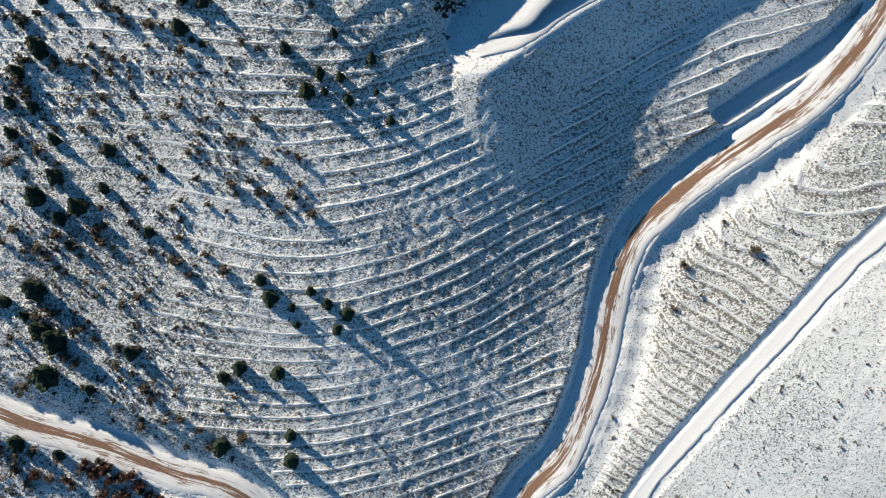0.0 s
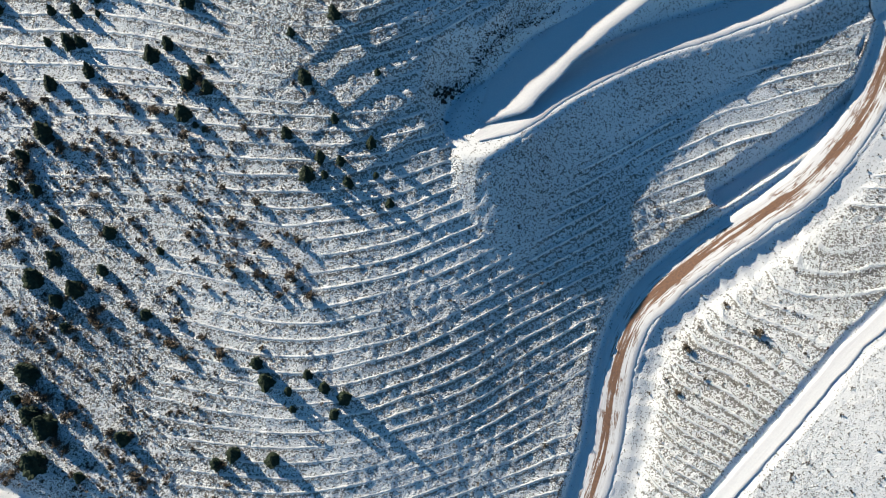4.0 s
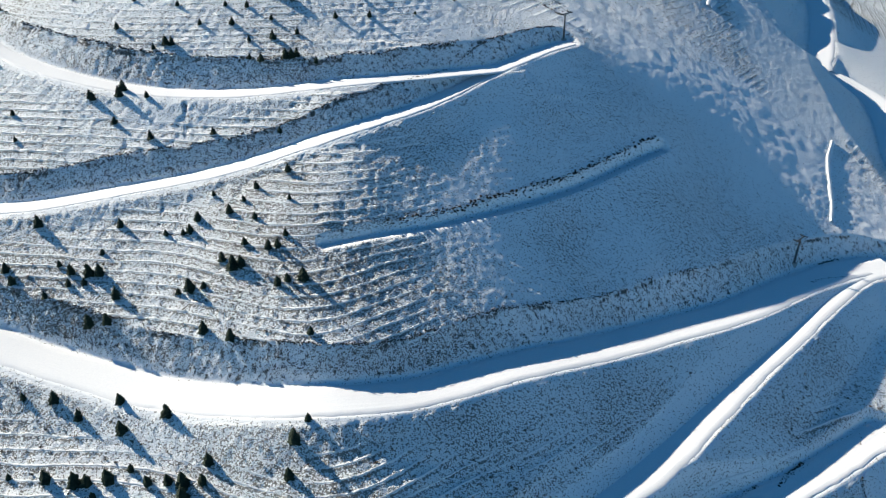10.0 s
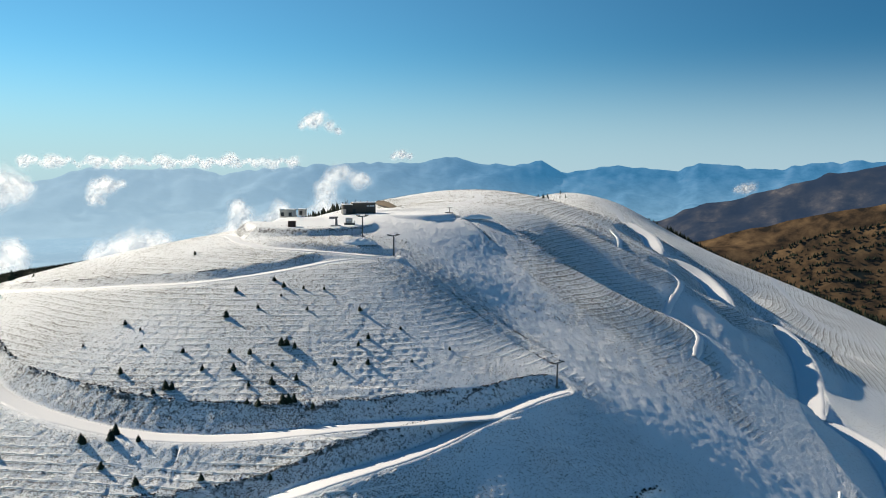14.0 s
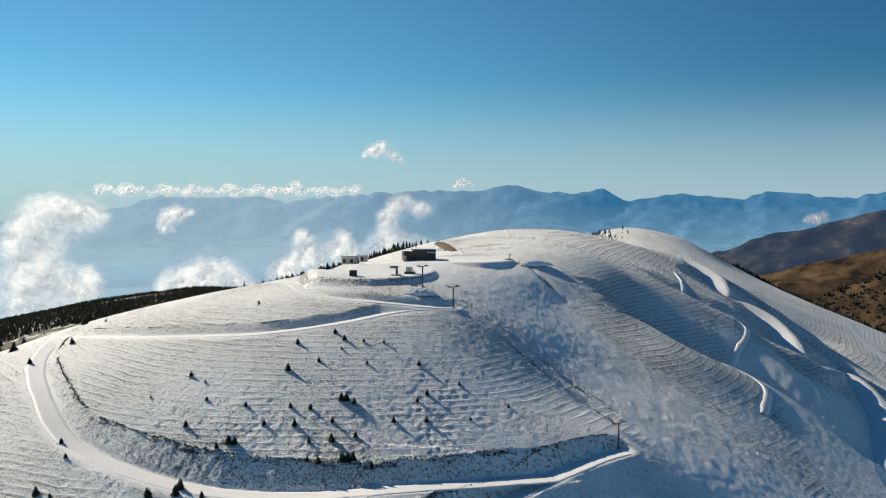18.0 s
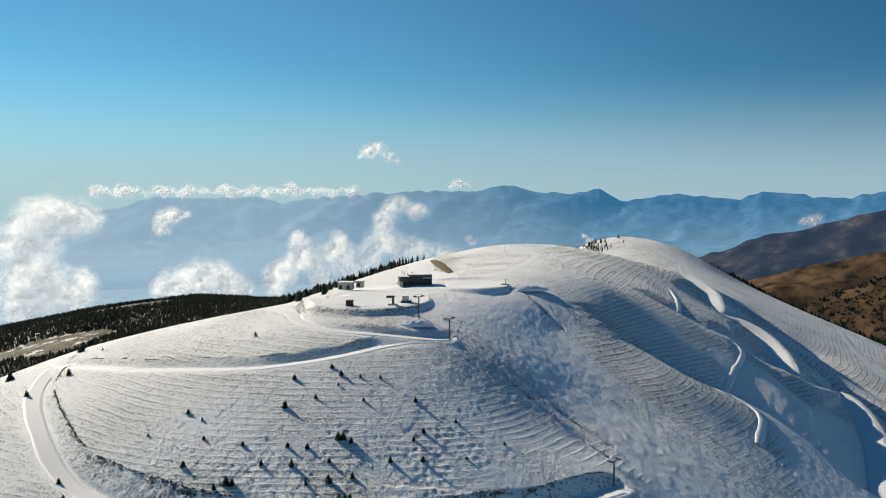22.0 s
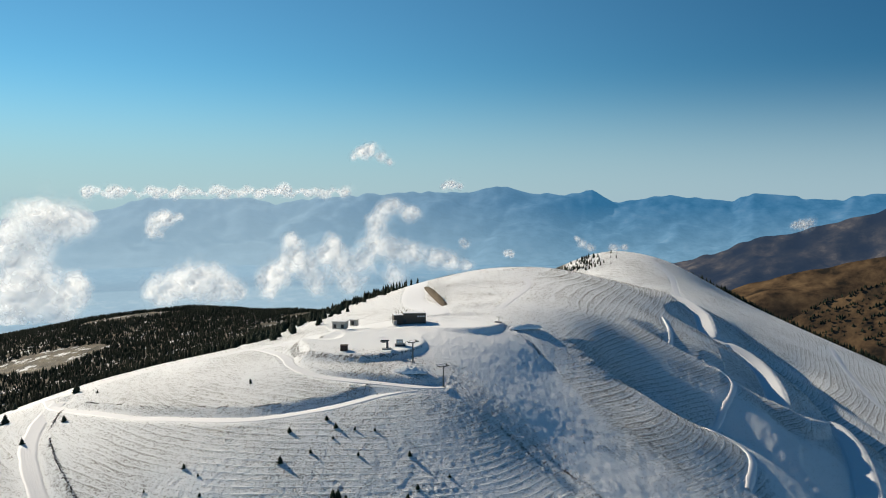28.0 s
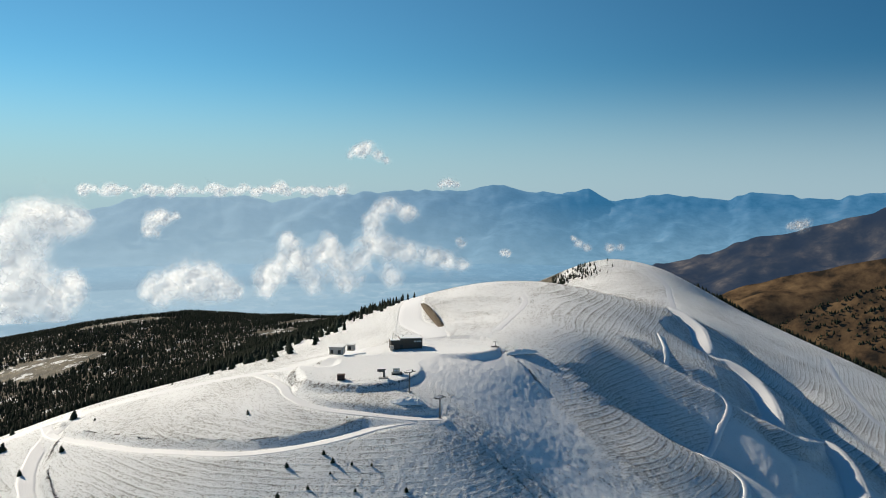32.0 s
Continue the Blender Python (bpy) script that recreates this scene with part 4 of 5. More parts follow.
STANDS.append([(-56.8, 269.9, 0.54), (-55.6, 262.6, 0.72), (-47.7, 264.9, 0.63), (-63.1, 261.3, 0.45), (-61.9, 253.9, 0.54), (-58.1, 253.6, 0.72), (-50.2, 254.6, 0.9), (-48.3, 254.7, 0.9),
     (-46.7, 255.1, 0.72), (-40.2, 253.3, 0.63), (-105.2, 278.6, 0.45), (-105.9, 344.2, 0.45), (-128.1, 282.6, 0.36), (-60.6, 304.7, 0.36)])
STANDS.append([(-211.2, 389.0, 1.5), (-192.6, 343.5, 0.9), (-204.4, 329.9, 0.9), (-101.1, 243.7, 1.1), (-101.2, 240.4, 0.9), (-110.6, 240.5, 0.8), (-150.3, 244.7, 0.8), (-144.1, 242.4, 0.7),
     (-147.5, 258.0, 0.5), (-106.7, 346.4, 0.4), (-153.4, 265.6, 0.6)])
STANDS.append([(-431.5, 722.0, 1.2), (-251.5, 400.2, 1.1), (-192.8, 374.9, 0.5), (-234.0, 364.3, 1.2), (-418.1, 684.0, 0.9), (-177.0, 432.9, 0.5)])
firs = [conifer(11, 4.2), conifer(12, 3.9), conifer(13, 4.6), conifer(14, 4.0)]
for f in firs:
    tagged(f, "dark green young fir tree on a snowy slope", "conifer", "young firs on the slope")
pick = random.Random(5)
used = set()


def plant(kind, models, x, y, size, sink=0.1):
    k = pick.randrange(len(models))
    m = pose(x, y, height_at(x, y) - sink, pick.uniform(-4, 4), pick.uniform(-4, 4), pick.uniform(0, 360)) @ Matrix.Diagonal((size * pick.uniform(0.9, 1.1), size * pick.uniform(0.9, 1.1), size, 1))
    if (kind, k) in used:
        ob = copy_thing(models[k], m)
        ob.matrix_basis = m
    else:
        used.add((kind, k))
        models[k].matrix_basis = m
        ob = models[k]
    return ob


for stand in STANDS:
    for x, y, size in stand:
        plant("fir", firs, x, y, size)

bushes = [shrub(31, 1.3, 22), shrub(32, 1.1, 15), shrub(33, 1.5, 24)]
for s in bushes:
    tagged(s, "leafless brown thorn bush in thin snow", "shrub", "shrubs on the lower slope")
grow = random.Random(8)
planted = 0
while planted < 290:
    x, y = grow.uniform(-112, -2), grow.uniform(2, 112)
    edge = -38 + 0.30 * (y - 55) + 10 * math.sin(y * 0.11)
    if x > edge or grow.random() > 0.35 + 0.65 * min(1, (edge - x) / 40 + 0.4 * math.sin(x * 0.2 + y * 0.13)):
        continue
    if float(land([x], [y])[2][0]) > 0.1:
        continue
    plant("shrub", bushes, x, y, grow.uniform(0.75, 1.7), 0.05)
    planted += 1
for x, y, size in ((59.8, 59.5, 1.7), (76.6, 62.3, 1.5), (57, 49, 0.9), (63.5, 52, 0.6), (70, 70, 0.7),
                   (-98.4, 14.8, 1.5), (-91.8, 12.9, 1.9), (-86.5, 10.8, 2.2), (-82.6, 12.6, 1.5), (-77.7, 8.5, 1.9), (-89.3, 6.9, 2.2), (-73.1, 5.7, 1.5), (-94.6, 8.4, 1.9), (-102.6, 11.0, 2.2)):
    plant("shrub", bushes, x, y, size, 0.05)
thorns = [shrub(34, 1.6, 52, M_thorn), shrub(35, 1.4, 44, M_thorn)]
for s in thorns:
    tagged(s, "dense leafless red-brown thorn thicket below the muddy track", "shrub", "thorn thickets by the track")
for x, y, size in ((-86, 12.4, 1.3), (-84, 10, 1.7), (-81, 11, 1.8), (-80.5, 8, 1.5), (-77.5, 8.8, 1.7), (-75, 9.3, 1.5), (-73.2, 7, 1.8), (-71, 5, 1.4),
                   (-92.5, 13.6, 1.2), (-98, 9.5, 1.3), (-68.5, 4, 1.2), (-82, 5, 1.6), (-90, 8, 1.1), (-77, 4.5, 1.5)):
    plant("thorn", thorns, x, y, size, 0.05)


# ---- low scrub ----
def low_scrub(name, count, seed, label):
    """Knee-high leafless scrub, too thick to count: little domes of crossed twigs."""
    rng = np.random.default_rng(seed)
    x, y = rng.uniform(-122, 128, count), rng.uniform(-6, 190, count)
    z, stony, ledge, scrub, _, rise = ground_at(x, y)
    flat = land(x, y)[2]
    thick = np.clip((-42 - x + 0.30 * (y - 55)) / 22, 0, 1) * np.clip((118 - y) / 25, 0, 1)
    ok = (flat < 0.1) & (rng.uniform(0, 1, count) < 0.9 * thick * np.clip(0.55 + soft_noise(x, y, 8, seed), 0, 1) + 0.05)
    x, y, z = x[ok], y[ok], z[ok]
    n, side = len(x), 10
    s = rng.uniform(0.22, 0.62, n)
    verts = np.zeros((n, side * 3, 3))
    for k in range(side):
        a, e = rng.uniform(0, 6.283, n), rng.uniform(0.25, 1.4, n)
        way = np.stack([np.cos(a) * np.cos(e), np.sin(a) * np.cos(e), np.sin(e)], 1)
        flatway = np.stack([-np.sin(a), np.cos(a), np.zeros(n)], 1)
        root = np.stack([x, y, z], 1) + way * (0.1 * s)[:, None]
        tip = np.stack([x, y, z], 1) + way * (s * rng.uniform(0.8, 1.25, n))[:, None]
        verts[:, 3 * k], verts[:, 3 * k + 1], verts[:, 3 * k + 2] = root, tip + flatway * (0.30 * s)[:, None], tip - flatway * (0.30 * s)[:, None]
    me = bpy.data.meshes.new(name)
    me.vertices.add(n * side * 3)
    me.vertices.foreach_set("co", verts.ravel())
    me.loops.add(n * side * 3)
    me.loops.foreach_set("vertex_index", np.arange(n * side * 3, dtype=np.int32))
    me.polygons.add(n * side)
    me.polygons.foreach_set("loop_start", np.arange(0, n * side * 3, 3, dtype=np.int32))
    me.update()
    me.materials.append(M_twig)
    return tagged(new(name, me), label, "scrub", kind="stuff")


low_scrub("low_scrub", 34000, 67, "knee-high brown leafless scrub on the lower slope")


# ---- broken turf rims ----
M_turf = plain("frozen_dark_turf", (0.05, 0.04, 0.032), 0.95, 0.5, 1.5)


def turf_rim(name, line, size, gaps, seed, label):
    """A ragged line of overhanging turf clods along the top edge of a cut bank."""
    rng = np.random.default_rng(seed)
    line = np.asarray(line)
    along = np.cumsum(np.append(0, np.hypot(*np.diff(line, axis=0).T)))
    s = np.arange(0, along[-1], 0.26 * size)
    s = s[soft_noise(s, s * 0 + seed, 5.5, seed) > gaps]
    x, y = np.interp(s, along, line[:, 0]) + rng.normal(0, 0.42 * size, len(s)), np.interp(s, along, line[:, 1]) + rng.normal(0, 0.42 * size, len(s))
    z = ground_at(x, y)[0]
    n = len(s)
    r = size * rng.uniform(0.16, 0.62, n) ** 1.2
    ways_out = np.array([(1, 0, 0), (0, 1, 0), (-1, 0, 0), (0, -1, 0), (0, 0, 1), (0, 0, -1)], float)
    turn = rng.uniform(0, 6.283, n)
    verts = np.zeros((n, 6, 3))
    for k, (a, b, c) in enumerate(ways_out):
        f = r * rng.uniform(0.6, 1.3, n)
        verts[:, k] = np.stack([x + f * (a * np.cos(turn) - b * np.sin(turn)), y + f * (a * np.sin(turn) + b * np.cos(turn)), z + 0.1 + f * c * 0.7], 1)
    tris = np.array([(0, 1, 4), (1, 2, 4), (2, 3, 4), (3, 0, 4), (1, 0, 5), (2, 1, 5), (3, 2, 5), (0, 3, 5)])
    idx = (np.arange(n)[:, None, None] * 6 + tris[None]).reshape(-1, 3)
    me = bpy.data.meshes.new(name)
    me.from_pydata(verts.reshape(-1, 3).tolist(), [], idx.tolist())
    me.materials.append(M_turf)
    return tagged(new(name, me), label, "turf edge", kind="stuff")


def bank_top(w, first=0.0, last=1.0):
    """Where the cut bank on the uphill side of a road meets the untouched slope."""
    t = np.gradient(w.line, axis=0)
    t /= np.maximum(np.hypot(t[:, 0], t[:, 1]), 1e-6)[:, None]
    side = np.stack([-t[:, 1], t[:, 0]], 1)
    n = len(w.line)
    up = np.sign(hill(*(w.line + side * 6).T) - hill(*(w.line - side * 6).T))
    up = np.where(np.convolve(np.pad(up, 20, "edge"), np.ones(41), "valid") > 0, 1, -1)
    best = np.full(n, w.half + 0.9)
    for out in np.arange(0.5, 16, 0.4):
        p = w.line + side * (up * (w.half + 0.5 + out))[:, None]
        best = np.where(hill(p[:, 0], p[:, 1]) > w.z + out * w.steep, w.half + 0.9 + out, best)
    best = np.convolve(np.pad(best, 4, "edge"), np.ones(9) / 9, "valid")
    p = w.line + side * (up * best)[:, None]
    return p[int(first * n):int(last * n)]


RIMS = {"road_bench": (1.05, -0.8, 0.15, 1), "road_main": (0.65, -0.2, 0.0, 0.8), "road_middle": (0.7, -0.5, 0, 1), "road_upper": (0.8, -0.6, 0.05, 0.95), "road_contour": (0.5, 0.1, 0.2, 0.9), "road_brown": (0.5, 0.15, 0, 1)}
for i, w in enumerate(ways):
    if w.name in RIMS:
        size, gaps, first, last = RIMS[w.name]
        turf_rim("turf_edge", bank_top(w, first, last), size, gaps, 300 + i, "ragged dark turf hanging over a cut road bank")
for i, (size, gaps, line) in enumerate([
    (0.6, -0.6, [(60.8, 138.1), (69.7, 141.5), (77.8, 145.4), (84.5, 149.3)]),
    (0.8, -0.6, [(89.3, 149.4), (94.7, 153.4), (100, 156.9)]),
    (0.8, -0.6, [(89.7, 149.8), (95.2, 154.3), (99.8, 157.3)]),
    (0.7, -0.2, [(2.5, 113.5), (8, 120.6), (12.7, 126.3), (23.2, 130.7), (29.3, 135.4)]),
    (0.7, -0.3, [(2.9, 112.5), (8.9, 119.9), (13.8, 125.5), (22.3, 129.5)]),
    (1.5, -0.95, [(-1.7, 109.6), (0.3, 112.2), (2.3, 113.9), (5.2, 114.8)]),
    (1.5, -0.95, [(-0.9, 110.2), (1, 112.6), (3.1, 114.3)]),
    (0.8, -0.7, [(-1.3, 106.2), (0.3, 106.6), (1.9, 106)]),
    (0.6, -0.3, [(128, 228.7), (133.5, 231.8), (140.5, 234.3)]),
    (0.6, -0.3, [(120.8, 216.6), (125.5, 219.2), (134.2, 221.2)]),
]):
    turf_rim("turf_edge", curve_through(line, 1.0), size, gaps, 340 + i, "ragged dark turf and stones breaking through snow")


# ---- grass tufts ----
def tufts(name, count, x0, x1, y0, y1, size, seed, mat, label):
    """Countless dry tufts standing out of the snow, off the roads and ledges."""
    rng = np.random.default_rng(seed)
    x, y = rng.uniform(x0, x1, count), rng.uniform(y0, y1, count)
    z, stony, ledge, scrub, _, rise = ground_at(x, y)
    lip = (np.abs(rise % 1.0 - 0.5) < 0.14) * ledge
    flat = land(x, y)[2]
    ok = (flat < 0.15) & (rng.uniform(0, 1, count) < 0.25 + 1.3 * scrub - 0.9 * lip) & (soft_noise(x, y, 3.1, seed + 1) > -0.35)
    x, y, z = x[ok], y[ok], z[ok]
    n = len(x)
    h = size * rng.uniform(0.5, 1.3, n) * (1 + 0.4 * soft_noise(x, y, 17, seed + 2))
    verts = np.zeros((n, 9, 3))
    for k in range(3):
        a = rng.uniform(0, 6.283, n)
        lean = rng.uniform(0.2, 0.9, n) * h
        b = a + rng.uniform(-0.6, 0.6, n)
        w = h * rng.uniform(0.22, 0.42, n)
        base = np.stack([x, y, z - 0.05], 1)
        side = np.stack([-np.sin(a), np.cos(a), np.zeros(n)], 1) * w[:, None]
        verts[:, k * 3], verts[:, k * 3 + 1] = base - side, base + side
        verts[:, k * 3 + 2] = base + np.stack([np.cos(b) * lean, np.sin(b) * lean, h], 1)
    me = bpy.data.meshes.new(name)
    me.vertices.add(n * 9)
    me.vertices.foreach_set("co", verts.ravel())
    me.loops.add(n * 9)
    me.loops.foreach_set("vertex_index", np.arange(n * 9, dtype=np.int32))
    me.polygons.add(n * 3)
    me.polygons.foreach_set("loop_start", np.arange(0, n * 9, 3, dtype=np.int32))
    me.update()
    me.materials.append(mat)
    return tagged(new(name, me), label, "grass", kind="stuff")


tufts("dry_grass", 190000, -125, 130, -8, 215, 0.24, 61, M_straw, "dry winter grass tufts standing out of thin snow")
tufts("dry_grass_flank", 90000, -60, 260, 330, 760, 0.42, 75, M_straw, "dry grass and heath tufts on the high flank")
tufts("dry_grass_upper", 50000, -150, 140, 215, 340, 0.24, 71, M_straw, "dry winter grass tufts on the upper slope")


# ---- woods behind the ridge ----
def far_firs(name, x, y, z, h, seed, label):
    """Firs too far off to tell apart, each two stacked ragged cones."""
    rng = np.random.default_rng(seed)
    n, side = len(x), 5
    verts = np.zeros((n, 2 * (side + 1), 3))
    tris = []
    for lay, (lo, hi, wide) in enumerate(((0.0, 0.72, 0.27), (0.42, 1.0, 0.18))):
        o = lay * (side + 1)
        turn = rng.uniform(0, 6.283, n)
        for k in range(side):
            a = turn + 6.2832 * k / side
            r = h * wide * rng.uniform(0.7, 1.2, n)
            verts[:, o + k] = np.stack([x + r * np.cos(a), y + r * np.sin(a), z + h * lo], 1)
            tris.append((o + k, o + (k + 1) % side, o + side))
        verts[:, o + side] = np.stack([x, y, z + h * hi], 1)
    idx = (np.arange(n)[:, None, None] * 2 * (side + 1) + np.array(tris)[None]).reshape(-1).astype(np.int32)
    me = bpy.data.meshes.new(name)
    me.vertices.add(n * 2 * (side + 1))
    me.vertices.foreach_set("co", verts.ravel())
    me.loops.add(len(idx))
    me.loops.foreach_set("vertex_index", idx)
    me.polygons.add(len(idx) // 3)
    me.polygons.foreach_set("loop_start", np.arange(0, len(idx), 3, dtype=np.int32))
    me.update()
    me.materials.append(M_forest)
    return tagged(new(name, me), label, "forest", kind="stuff")


def woods(name, count, x0, x1, y0, y1, tall, seed, test, label):
    """A wood over the bare ground of a stretch of the plan."""
    rng = np.random.default_rng(seed)
    x, y = rng.uniform(x0, x1, count), rng.uniform(y0, y1, count)
    z, _, _, _, bare, _ = ground_at(x, y)
    ok = (bare > 0.8) & test(x, y, z, rng)
    x, y, z = x[ok], y[ok], z[ok]
    return far_firs(name, x, y, z, tall * rng.uniform(0.5, 1.2, len(x)) * (1 + 0.3 * soft_noise(x, y, 60, seed)), seed + 1, label)


def left_wood(x, y, z, rng):
    clear = soft_noise(x, y, 130, 81) + 0.5 * soft_noise(x, y, 45, 82)
    for cx, cy, rx, ry in [(-551, 941, 70, 50), (-540, 1170, 95, 34)]:
        clear = np.where(((x - cx) / rx) ** 2 + ((y - cy) / ry) ** 2 + 0.5 * soft_noise(x, y, 30, 85) < 1, -2, clear)
    return (clear > -0.95) & (rng.uniform(0, 1, len(x)) < 0.95)


woods("far_woods", 64000, -900, -20, 440, 1420, 5.6, 83, left_wood, "dark fir forest on the hill behind the ridge")
woods("far_woods_east", 9000, 150, 640, 700, 1300, 7.5, 84, lambda x, y, z, rng: rng.uniform(0, 1, len(x)) < 0.8, "dark fir trees below the snowy ridge")


def hill_bushes(name, ground_ob, count, seed, label):
    """Dark bushes and planted rows on a far hill: one ragged cone each, thick along the rows and in the hollows."""
    rng = np.random.default_rng(seed)
    v = np.zeros(len(ground_ob.data.vertices) * 3)
    ground_ob.data.vertices.foreach_get("co", v)
    v = v.reshape(-1, 3)
    v = v[rng.integers(0, len(v), count)] + rng.normal(0, 4.0, (count, 3)) * (1, 1, 0)
    keep = soft_noise(v[:, 0], v[:, 1], 95, seed) + 0.5 * soft_noise(v[:, 0], v[:, 1], 30, seed + 1) > rng.uniform(-0.15, 0.6, count)
    v = v[keep]
    n, side = len(v), 5
    h = rng.uniform(2.0, 6.5, n)
    verts = np.zeros((n, side + 1, 3))
    for k in range(side):
        a = 6.2832 * k / side + rng.uniform(0, 0.8, n)
        r = h * rng.uniform(0.35, 0.6, n)
        verts[:, k] = np.stack([v[:, 0] + r * np.cos(a), v[:, 1] + r * np.sin(a), v[:, 2] - 1], 1)
    verts[:, side] = v + np.stack([h * 0, h * 0, h], 1)
    tris = np.array([(k, (k + 1) % side, side) for k in range(side)])
    me = bpy.data.meshes.new(name)
    me.from_pydata(verts.reshape(-1, 3).tolist(), [], (np.arange(n)[:, None, None] * (side + 1) + tris[None]).reshape(-1, 3).tolist())
    me.materials.append(M_forest)
    return tagged(new(name, me), label, "bushes", kind="stuff")


hill_bushes("hill_bushes", near_hill, 9000, 91, "dark bushes and planted rows on a dry brown hill")

tall_firs = [conifer(41, 7.0), conifer(42, 6.2)]
for f in tall_firs:
    tagged(f, "tall dark fir tree on the snowy slope behind the huts", "conifer", "firs behind the huts")
wild = random.Random(17)
spots, rest = [], []
while len(spots) + len(rest) < 190:
    x, y = wild.uniform(-165, -62), wild.uniform(455, 690)
    d, j = nearest(EDGE, np.array([x]), np.array([y]))
    if float(ground_at([x], [y])[4][0]) > 0.9 or d[0] > wild.uniform(5, 60):
        continue
    (spots if y < 590 and len(spots) < 64 else rest).append((x, y, wild.uniform(0.6, 1.25)))
for x, y, size in spots:
    plant("tall", tall_firs, x, y, size)
rest += [(wild.gauss(112, 17), wild.uniform(985, 1050), wild.uniform(0.4, 0.95)) for k in range(130)]
rest += [(wild.gauss(70, 16), wild.uniform(960, 1010), wild.uniform(0.5, 1.0)) for k in range(60)]
fx, fy, fh = np.array(rest).T
far_firs("far_firs", fx, fy, ground_at(fx, fy)[0], fh * 6.6, 19, "dark firs along the snowy ridge behind the top")


# ---- buildings on the top ----
M_render = plain("grey_brown_render", (0.10, 0.085, 0.07), 0.9, 0.25, 1.2, bump=0.01)
M_white = plain("weathered_white_wall", (0.46, 0.44, 0.40), 0.85, 0.12, 1.0)
M_concrete = plain("pale_concrete", (0.42, 0.40, 0.37), 0.85, 0.2, 1.5)
M_snowcap = plain("roof_snow", SNOW, 0.7, 0.05, 1.0, bump=0.02)
M_dark_frame = plain("dark_metal_frame", (0.05, 0.05, 0.05), 0.5, 0.2, 4.0)
M_steel = plain("galvanised_steel", (0.12, 0.125, 0.13), 0.5, 0.2, 3.0, 0.4, 0.7)
M_rust = plain("rusty_red_sheet", (0.075, 0.045, 0.036), 0.75, 0.3, 2.0)
M_glass, gn, gl, gb = material("window_glass", 0.08, 0.5)
gb.inputs["Base Color"].default_value = (0.66, 0.70, 0.74, 1)
M_soil = plain("bare_brown_earth", (0.115, 0.088, 0.06), 0.95, 0.35, 0.6, bump=0.05)


def box_part(name, mat, parent, x, y, z, sx, sy, sz, bevel=0.0, label=""):
    bm = bmesh.new()
    block(bm, x, y, z, sx, sy, sz, bevel)
    return part(name, bm, mat, parent, label)


def window(parent, x, y, z, w, h):
    """A framed pane set in the front wall (front faces -y)."""
    bm = bmesh.new()
    for dx, dz, sx, sz in ((-w / 2, 0, 0.1, h), (w / 2, 0, 0.1, h), (0, 0, w, 0.1), (0, h - 0.1, w, 0.1)):
        block(bm, x + dx, y - 0.04, z + dz, sx, 0.12, sz)
    f = part("window", bm, M_white, parent)
    box_part("pane", M_glass, f, x, y - 0.01, z + 0.05, w - 0.08, 0.03, h - 0.1)
    return f


def top_building():
    b = new("mountain_building")
    box_part("wall", M_render, b, 11.4, 4.6, -0.6, 12.4, 9.2, 6.1, 0.05)
    box_part("wing", M_render, b, 2.6, 4.2, -0.6, 5.2, 7.6, 5.3, 0.05, "lower wing of dark render")
    box_part("parapet", M_concrete, b, 11.4, 4.6, 5.5, 12.7, 9.5, 0.28, 0.04, "pale roof edge")
    box_part("roof_snow", M_snowcap, b, 11.4, 4.6, 5.79, 12.0, 8.8, 0.12, 0.03, "snow on the flat roof")
    box_part("wing_roof", M_snowcap, b, 2.6, 4.2, 4.7, 5.4, 7.8, 0.18, 0.03, "snow on the lower roof")
    for x in (13.4, 14.9, 16.3):
        window(b, x, 0, 3.6, 1.1, 0.75)
    box_part("door", M_dark_frame, b, 5.9, -0.06, -0.1, 1.5, 0.14, 2.4, 0, "dark doorway")
    box_part("annex", M_concrete, b, 0.4, -1.3, -0.3, 1.8, 2.2, 2.5, 0.05, "pale lean-to box")
    for x, y, h in ((1.4, 3.0, 2.6), (3.0, 5.0, 1.7), (7.0, 3.2, 1.9), (7.8, 6.0, 1.3)):
        bm = bmesh.new()
        rod(bm, (x, y, 4.8), (x, y, 5.2 + h), 0.12, 0.1, 8)
        rod(bm, (x, y, 5.1 + h), (x, y, 5.35 + h), 0.2, 0.2, 8)
        part("flue", bm, M_steel, b)
    return tagged(b, "dark rendered flat-roofed mountain building with three windows", "building")


b = top_building()
b.matrix_basis = pose(-51.3, 426.4, 166.5, 0, 0, 14)


def hut(width, deep, tall, doors, label):
    h = new("hut")
    box_part("wall", M_white, h, width / 2, deep / 2, -0.5, width, deep, tall + 0.5, 0.04)
    box_part("roof", M_concrete, h, width / 2, deep / 2, tall, width + 0.9, deep + 0.9, 0.3, 0.04)
    box_part("roof_snow", M_snowcap, h, width / 2, deep / 2, tall + 0.3, width + 0.7, deep + 0.7, 0.14, 0.04)
    for x in doors:
        box_part("doorway", M_dark_frame, h, x, -0.05, 0.05, 1.6, 0.14, 2.1)
    return tagged(h, label, "hut")


h1 = hut(7.4, 5.6, 3.4, (1.5, 5.6), "white flat-roofed hut with two dark doorways")
h1.matrix_basis = pose(-83.7, 417.6, 165.2, 0, 0, -5)
h2 = hut(3.8, 3.6, 2.8, (1.5,), "small white hut behind the first one")
h2.matrix_basis = pose(-75.5, 426.0, 165.6, 0, 0, -5)


